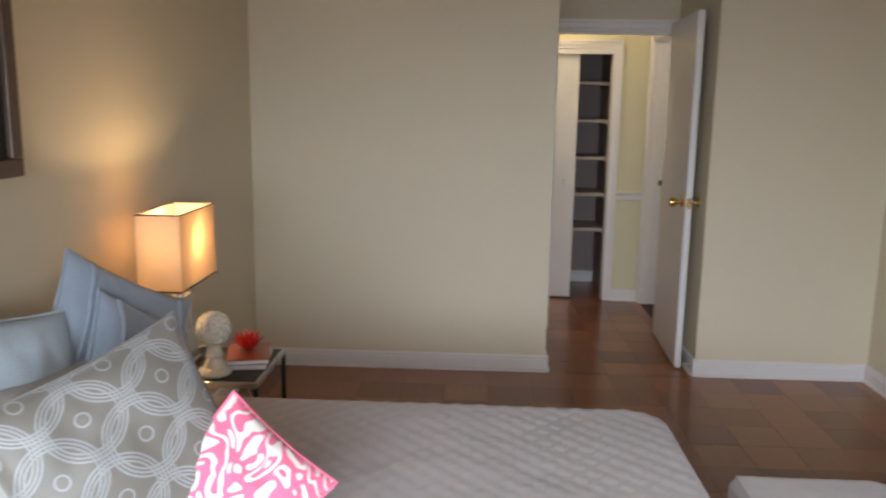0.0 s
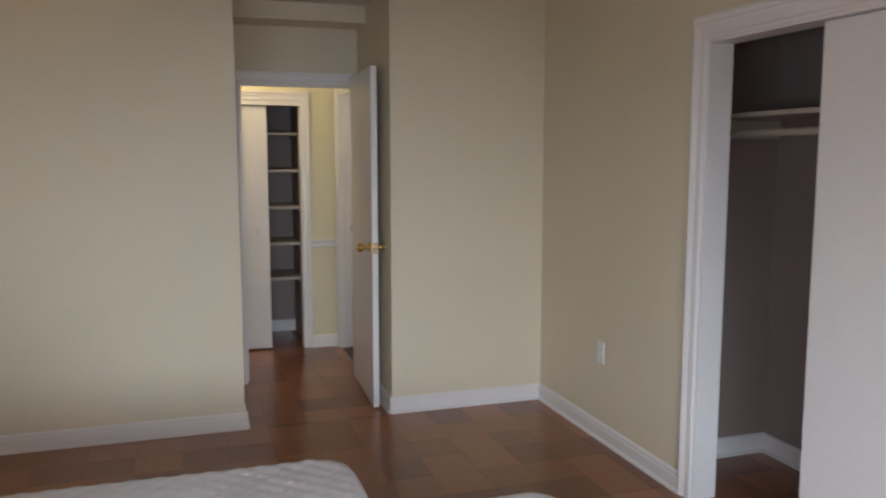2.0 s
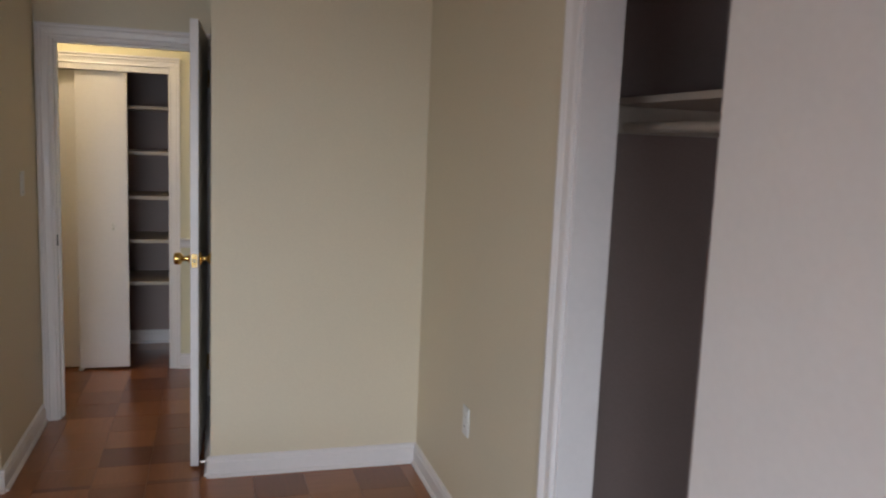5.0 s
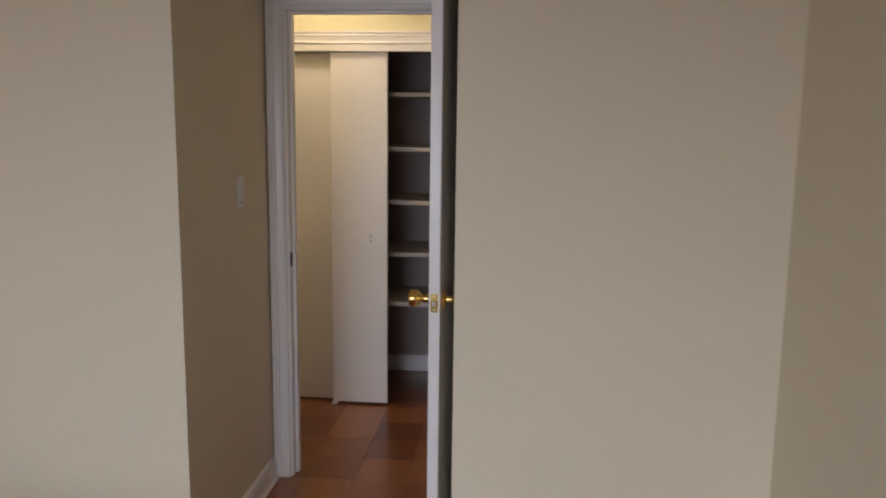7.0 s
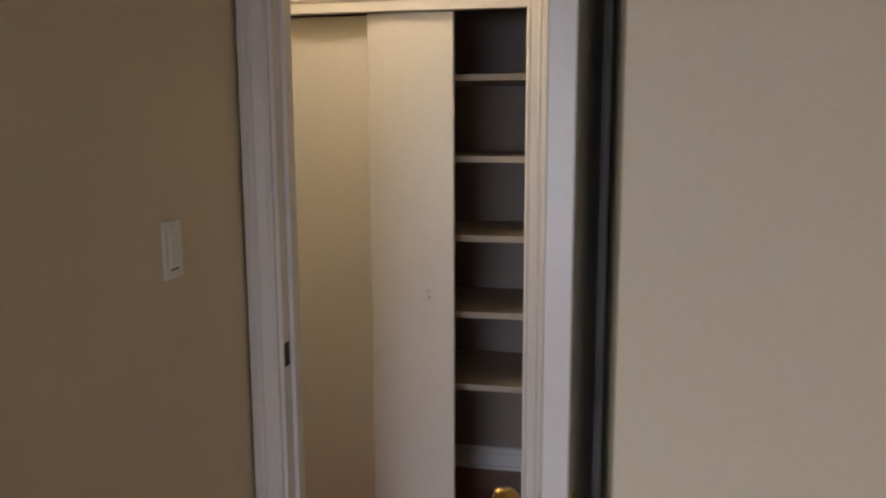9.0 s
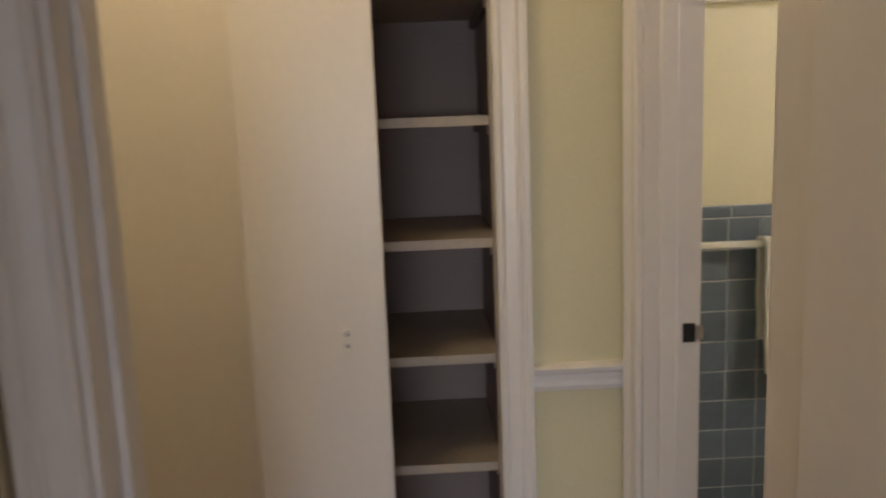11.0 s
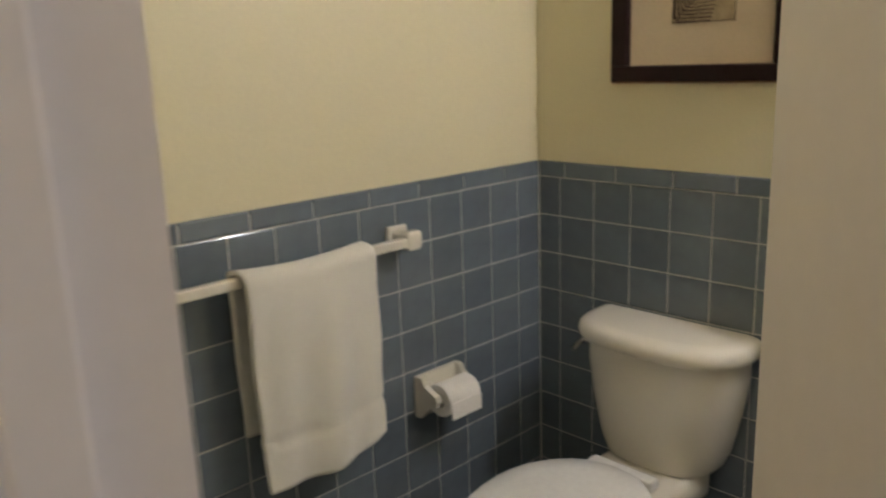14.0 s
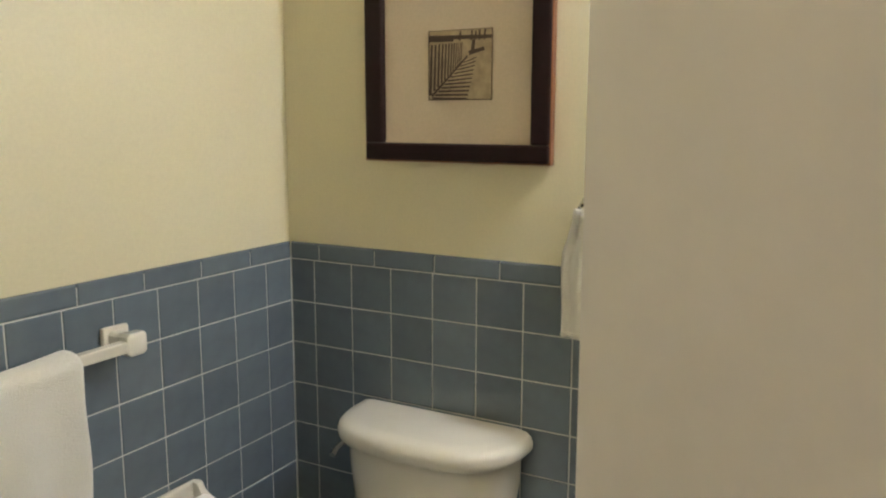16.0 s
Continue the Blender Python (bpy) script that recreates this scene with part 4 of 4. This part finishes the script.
bench = thing("bench", (1.79, 1.5, 0), "taupe upholstered bench at the foot of the bed", "bench")
quilted(1.56, 2.02, 0.95, 2.11, 0.50, 0.30, 0.04, 0.10, QUILT, bench, "cushion", pitch=0.09, depth=0.003)
part("seat_frame", box((1.59, 0.99, 0.24), (1.99, 2.07, 0.46), 0.01), BLACKM, bench)
for x in (1.64, 1.94):
    for y in (1.04, 1.97):
        part("leg", lathe([(0.016, 0), (0.024, 0.24)], pose(x, y, 0), 12), BLACKM, bench)


def pillow(name, at, rot, w, h, puff, mat, label, seed, flange=0.0):
    """A stuffed cushion: pinched corners, a soft belly, wrinkles and a piped seam."""
    m = pose(*at, *rot)
    d = thing(name, at, label, "pillow", "pillows on the bed")
    n = 34
    bm = bmesh.new()
    uvl = bm.loops.layers.uv.new("UVMap")

    def point(u, v, side):
        e = (1 - u * u) * (1 - v * v)
        x = u * w / 2 * (1 - 0.075 * (1 - v * v) * abs(u) ** 2)
        z = v * h / 2 * (1 - 0.075 * (1 - u * u) * abs(v) ** 2)
        belly = puff * (max(e, 0) ** 0.42)
        wr = 0.014 * noise.noise(Vector((u * 1.6 + seed, v * 1.6, side * 3))) + 0.006 * noise.noise(Vector((u * 4.5 + seed, v * 4.5, side * 5)))
        return Vector((x, side * (belly + wr * min(1, e * 3)), z))
    for side in (-1, 1):
        g = [[bm.verts.new(point(-1 + 2 * i / n, -1 + 2 * j / n, side)) for j in range(n + 1)] for i in range(n + 1)]
        for i in range(n):
            for j in range(n):
                f = bm.faces.new((g[i][j], g[i + 1][j], g[i + 1][j + 1], g[i][j + 1]))
                for lp, (a, b) in zip(f.loops, ((i, j), (i + 1, j), (i + 1, j + 1), (i, j + 1))):
                    lp[uvl].uv = (a / n, b / n)
    bmesh.ops.remove_doubles(bm, verts=bm.verts, dist=0.0004)
    bm.transform(m)
    cover = part("cushion_cover", bm, mat, d, smooth=True)
    edge = [(-1 + 2 * k / 20, -1) for k in range(20)] + [(1, -1 + 2 * k / 20) for k in range(20)] + [(1 - 2 * k / 20, 1) for k in range(20)] + [(-1, 1 - 2 * k / 20) for k in range(21)]
    part("piping", tube([m @ point(u, v, 0) for u, v in edge], 0.004, 6), mat, cover)
    if flange:
        for s in (-1, 1):
            part("flange_seam", tube([m @ (point(s * (1 - flange), -0.93 + 1.86 * k / 16, -1) + Vector((0, -0.003, 0))) for k in range(17)], 0.006, 6), mat, cover)
    return d


pillow("euro_pillow", (-0.13, 2.01, 0.825), (-16, 30, 58), 0.44, 0.44, 0.075, BLUE, "blue-grey satin pillow standing against the wall", 2, 0.3)
pillow("euro_pillow", (-0.05, 1.96, 0.795), (-24, 34, 60), 0.34, 0.34, 0.065, BLUE, "blue-grey satin pillow with pleated flange in front of another", 21, 0.3)
pillow("euro_pillow", (-0.225, 1.62, 0.80), (-18, 10, 70), 0.46, 0.46, 0.085, LIGHTBLUE, "pale blue pillow leaning against the wall", 5)
pillow("sleeping_pillow", (-0.10, 1.66, 0.72), (-30, 4, 72), 0.42, 0.36, 0.085, TAUPE, "taupe cotton pillow behind the embroidered cushion", 7)
pillow("embroidered_cushion", (0.145, 1.46, 0.785), (-24, -16, 50), 0.45, 0.45, 0.070, RINGS, "taupe cushion embroidered with silver interlocking rings", 9)
pillow("pink_cushion", (0.352, 1.525, 0.698), (-30, -40, 40), 0.275, 0.30, 0.055, IKAT, "pink and cream ikat patterned throw cushion", 12)

bp = thing("framed_picture", (XL, 1.6, 1.29), "dark print in a walnut frame above the bed", "picture")
for a, b in (((1.15, 1.292), (2.10, 1.342)), ((1.15, 2.107), (2.10, 2.157)), ((1.15, 1.3415), (1.20, 2.1075)), ((2.05, 1.3415), (2.10, 2.1075))):
    part("frame_member", box((XL + 0.002, a[0], a[1]), (XL + 0.03, b[0], b[1]), 0.005), FRAMEB, bp)
part("print", box((XL + 0.006, 1.19, 1.332), (XL + 0.014, 2.06, 2.117)), DARKART, bp)

TX0, TX1, TY0, TY1, TZ = -0.405, 0.105, 2.53, 2.93, 0.56
ns = thing("nightstand", ((TX0 + TX1) / 2, (TY0 + TY1) / 2, 0), "black-topped nightstand with slim bronze metal legs", "nightstand")
part("tabletop", box((TX0 + 0.012, TY0 + 0.012, TZ - 0.018), (TX1 - 0.012, TY1 - 0.012, TZ), 0.002), BLACKTOP, ns)
for a, b in (((TX0, TY0), (TX1, TY0 + 0.014)), ((TX0, TY1 - 0.014), (TX1, TY1)), ((TX0, TY0 + 0.0135), (TX0 + 0.014, TY1 - 0.0135)), ((TX1 - 0.014, TY0 + 0.0135), (TX1, TY1 - 0.0135))):
    part("top_rail", box((a[0], a[1], TZ - 0.022), (b[0], b[1], TZ - 0.001), 0.002), STEEL, ns, "worn bronze metal edge")
for x in (TX0 + 0.008, TX1 - 0.008):
    for y in (TY0 + 0.008, TY1 - 0.008):
        part("leg", box((x - 0.008, y - 0.008, 0), (x + 0.008, y + 0.008, TZ - 0.022), 0.002), BLACKM, ns)
part("lower_shelf", box((TX0 + 0.01, TY0 + 0.01, 0.30), (TX1 - 0.01, TY1 - 0.01, 0.312), 0.002), GLASS, ns, "clear glass lower shelf")

lamp = thing("table_lamp", (-0.225, 2.725, TZ), "lit table lamp with rectangular linen shade and metal base", "lamp")
sx, sy, z0, z1 = 0.078, 0.175, 0.865, 1.125
bm = bmesh.new()
for dx in (0.0, -0.003):
    q0 = [Vector((-0.225 + a * (sx + dx), 2.725 + b * (sy + dx), z0)) for a, b in ((-1, -1), (1, -1), (1, 1), (-1, 1))]
    q1 = [Vector((v.x + (-0.225 - v.x) * 0.03, v.y + (2.725 - v.y) * 0.03, z1)) for v in q0]
    ring_surface(bm, [q0, q1], cap0=False, cap1=False)
shade = part("shade", bm, SHADE, lamp, "glowing tan linen box shade")
part("shade_trim", tube([(-0.225 + a * sx, 2.725 + b * sy, z0) for a, b in ((-1, -1), (1, -1), (1, 1), (-1, 1), (-1, -1))], 0.003, 6), BLACKM, shade)
part("shade_trim", tube([(-0.225 + a * sx * 0.97, 2.725 + b * sy * 0.97, z1) for a, b in ((-1, -1), (1, -1), (1, 1), (-1, 1), (-1, -1))], 0.003, 6), BLACKM, shade)


def block(hx, hy, z):
    return [Vector((-0.225 + a * hx, 2.725 + b * hy, z)) for a, b in ((-1, -0.85), (-0.85, -1), (0.85, -1), (1, -0.85), (1, 0.85), (0.85, 1), (-0.85, 1), (-1, 0.85))]


part("base", ring_surface(bmesh.new(), [block(0.05, 0.075, TZ), block(0.05, 0.075, TZ + 0.012), block(0.044, 0.066, TZ + 0.014), block(0.034, 0.05, TZ + 0.13), block(0.030, 0.042, TZ + 0.255)]), STEEL, lamp, "tapered brushed metal base")
part("neck", lathe([(0.012, 0), (0.012, 0.06), (0.018, 0.065), (0.018, 0.10), (0.01, 0.105)], pose(-0.225, 2.725, TZ + 0.255), 14), STEEL, lamp)

sc = thing("ball_sculpture", (-0.07, 2.62, TZ), "white flower-textured ball on a turned ceramic pedestal", "ornament")
part("pedestal", lathe([(r * 1.12, h * 1.12) for r, h in ((0.052, 0), (0.054, 0.008), (0.048, 0.018), (0.036, 0.024), (0.030, 0.040), (0.026, 0.055), (0.030, 0.060), (0.026, 0.066), (0.022, 0.085), (0.026, 0.092), (0.030, 0.098))], pose(-0.07, 2.62, TZ), 26), CERAMIC, sc, smooth=True)
bm = lathe([(0.055 * math.sin(a) + 0.0005, -0.055 * math.cos(a)) for a in [k * math.pi / 14 for k in range(15)]], pose(-0.07, 2.62, TZ + 0.164), 24)
for k in range(70):
    zz = 1 - 2 * (k + 0.5) / 70
    a = k * 2.39996
    nrm = Vector((math.sqrt(1 - zz * zz) * math.cos(a), math.sqrt(1 - zz * zz) * math.sin(a), zz))
    rot = nrm.to_track_quat("Z", "Y").to_matrix().to_4x4()
    lathe([(0.0115, 0), (0.009, 0.006), (0.0035, 0.005), (0.001, 0.007)], Matrix.Translation(Vector((-0.07, 2.62, TZ + 0.164)) + nrm * 0.0535) @ rot, 7, cap0=False, bm=bm)
part("flower_ball", bm, CERAMIC, sc, "ball of raised white blossoms")
for k, (zb, mt, tw_) in enumerate(((TZ, PAGES, 8), (TZ + 0.019, COVER, 14))):
    bk = thing("book", (0.02, 2.76, zb), ("white-paged paperback book lying on the nightstand", "red-covered magazine lying on the book")[k], "book", "books on the nightstand")
    m = pose(0.01, 2.76, zb, 0, 0, tw_)
    for nm, a, b, mt2 in (("page_block", (-0.072, -0.102, 0.002), (0.072, 0.104, 0.016), PAGES), ("front_cover", (-0.075, -0.105, 0.016), (0.075, 0.105, 0.018), COVER if k else PAGES), ("back_cover", (-0.075, -0.105, 0.0005), (0.075, 0.105, 0.002), COVER)):
        bm = box(a, b, 0.0005, 1)
        bm.transform(m)
        part(nm, bm, mt2, bk)
rf = thing("red_flower_bowl", (0.0, 2.79, TZ + 0.037), "small glossy red flower-shaped bowl on the books", "bowl")
for k in range(22):
    lay = k % 2
    a = k * math.tau / 22
    bm = bmesh.new()
    c = Vector((0.0, 2.79, TZ + 0.0375))
    o = Vector((math.cos(a), math.sin(a), 0))
    t_ = Vector((-math.sin(a), math.cos(a), 0))
    ring_surface(bm, [[c + o * rr + Vector((0, 0, hh)) + t_ * ww * q + Vector((0, 0, 0.004 * up)) for q, up in ((-1, 0), (0, 1), (1, 0), (0, -0.2))] for rr, hh, ww in ((0.010, 0.004, 0.006), (0.030, 0.014 + 0.008 * lay, 0.010), (0.044 - 0.008 * lay, 0.030 + 0.012 * lay, 0.008), (0.056 - 0.012 * lay, 0.046 + 0.016 * lay, 0.001))])
    part("petal", bm, RED, rf)
part("cup", lathe([(0.014, 0), (0.022, 0.006), (0.034, 0.024), (0.030, 0.026), (0.012, 0.008)], pose(0.0, 2.79, TZ + 0.0374), 18), RED, rf, smooth=True)
cord = thing("lamp_cord", (-0.2, 2.96, 0.3), "thin cream lamp cord hanging behind the nightstand", "cord")
part("wire", tube([(-0.28, 2.80, 0.567), (-0.20, 2.955, 0.56), (-0.10, 2.97, 0.45), (-0.03, 2.98, 0.30), (-0.12, 3.05, 0.12), (-0.30, 3.3, 0.006), (-0.36, 3.6, 0.006)], 0.003, 6), PLASTIC, cord, smooth=True)

# ---- pieces: wall tiles and parquet blocks ----
cache = {}


def tile_mesh(w, h, depth, mat, axis, edge=0.0025):
    """A pillow-edged slab; axis 'y' faces -y, 'x' faces -x, 'z' faces up. Origin at its lower corner."""
    key = (round(w, 4), round(h, 4), axis, mat.name)
    if key not in cache:
        rows = [(0, 0, 0.0), (0, 0, depth * 0.45), (edge * 0.3, edge * 0.3, depth * 0.85), (edge, edge, depth)]
        vs, fs = [], []
        for ex, ey, dd in rows:
            for a, b in ((ex, ey), (w - ex, ey), (w - ex, h - ey), (ex, h - ey)):
                vs.append({"y": (a, -dd, b), "x": (-dd, -a, b), "z": (a, b, dd)}[axis])
        for r in (0, 4, 8):
            for i in range(4):
                fs.append((r + i, r + (i + 1) % 4, r + 4 + (i + 1) % 4, r + 4 + i))
        fs.append((12, 13, 14, 15))
        me = bpy.data.meshes.new("piece")
        me.from_pydata(vs, [], fs)
        me.materials.append(mat)
        cache[key] = me
    return cache[key]


def piece(name, me, at, parent, turn=0):
    ob = new(name, me)
    ob.location = at
    w, h = me.vertices[2].co.x, me.vertices[2].co.y
    if turn and abs(w - h) < 0.001:
        ob.location = (at[0] + w, at[1], at[2])
        ob.rotation_euler = (0, 0, radians(90))
    ob.parent = parent
    return ob


def spans(lo, hi, first, pitch):
    """Cuts of a course from lo to hi, with a joint at first."""
    j = first - math.ceil((first - lo) / pitch) * pitch
    cuts = [lo]
    while j < hi - 0.004:
        if j > lo + 0.004:
            cuts.append(j)
        j += pitch
    return list(zip(cuts, cuts[1:] + [hi]))


G = 0.0011
zrows = [(max(0.006, TILETOP - ROW * (k + 1)), TILETOP - ROW * k) for k in range(10)]
for za, zb in zrows:
    for a, b in spans(XBW + 0.003, XB - 0.008, 3.695, 0.1091):
        piece("tile", tile_mesh(b - a - 2 * G, zb - za - 2 * G, 0.005, TILE, "y"), (a + G, YT - 0.0028, za + G), grout_n)
    for a, b in spans(5.45, YT - 0.008, 7.011, 0.1117):
        piece("tile", tile_mesh(b - a - 2 * G, zb - za - 2 * G, 0.005, TILE, "x"), (XB - 0.0028, b - G, za + G), grout_e)
for a, b in spans(XBW + 0.003, XB - 0.008, 3.642, 0.153):
    piece("cap_tile", tile_mesh(b - a - 2 * G, 0.042, 0.0065, TILE, "y", 0.005), (a + G, YT - 0.0028, TILETOP + 0.001), grout_n)
for a, b in spans(5.45, YT - 0.008, 6.995, 0.162):
    piece("cap_tile", tile_mesh(b - a - 2 * G, 0.042, 0.0065, TILE, "x", 0.005), (XB - 0.0028, b - G, TILETOP + 0.001), grout_e)

floor_top = structure("floor_parquet", box((XL, YS, -0.0058), (XR, YS + 0.02, -0.003)), JOINT, "glossy reddish-brown oak parquet block floor")
P = 0.2286
rng = random.Random(7)
far_v, far_f = [], []
for region, (x0, x1, y0, y1) in enumerate(((XL, XR, YS + 0.02, YN), (RX0, RX1, YN, YD), (0.32, XHALL, YD, YLIN + 0.12), (XR, CXB, CYS, CYN), (LX0, 1.862, YLIN + 0.12, 6.85))):
    for i in range(-3, 22):
        for j in range(-8, 36):
            for turn in ((i + j) % 2,):
                bx0, bx1, by0, by1 = i * P, (i + 1) * P, j * P, (j + 1) * P
                bx0, bx1, by0, by1 = max(bx0, x0), min(bx1, x1), max(by0, y0), min(by1, y1)
                if bx1 - bx0 < 0.004 or by1 - by0 < 0.004:
                    continue
                g = 0.0004
                lift = rng.uniform(-0.0004, 0.0004)
                near = (region in (1, 2) and bx0 > 0.9) or (region == 0 and by0 > 2.0 and bx0 > 0.5)
                if near:
                    piece("parquet_block", tile_mesh(bx1 - bx0 - 2 * g, by1 - by0 - 2 * g, 0.006, PARQUET, "z", 0.0006), (bx0 + g, by0 + g, -0.006 + lift), floor_top, turn)
                else:
                    k = len(far_v)
                    far_v += [(bx0 + g, by0 + g, lift), (bx1 - g, by0 + g, lift), (bx1 - g, by1 - g, lift), (bx0 + g, by1 - g, lift)]
                    far_f.append((k, k + 1, k + 2, k + 3))
me = bpy.data.meshes.new("parquet_rest")
me.from_pydata(far_v, [], far_f)
me.materials.append(PARQUET)
rest = new("parquet_rest", me)
rest.parent = floor_top
tagged(rest, kind="stuff")
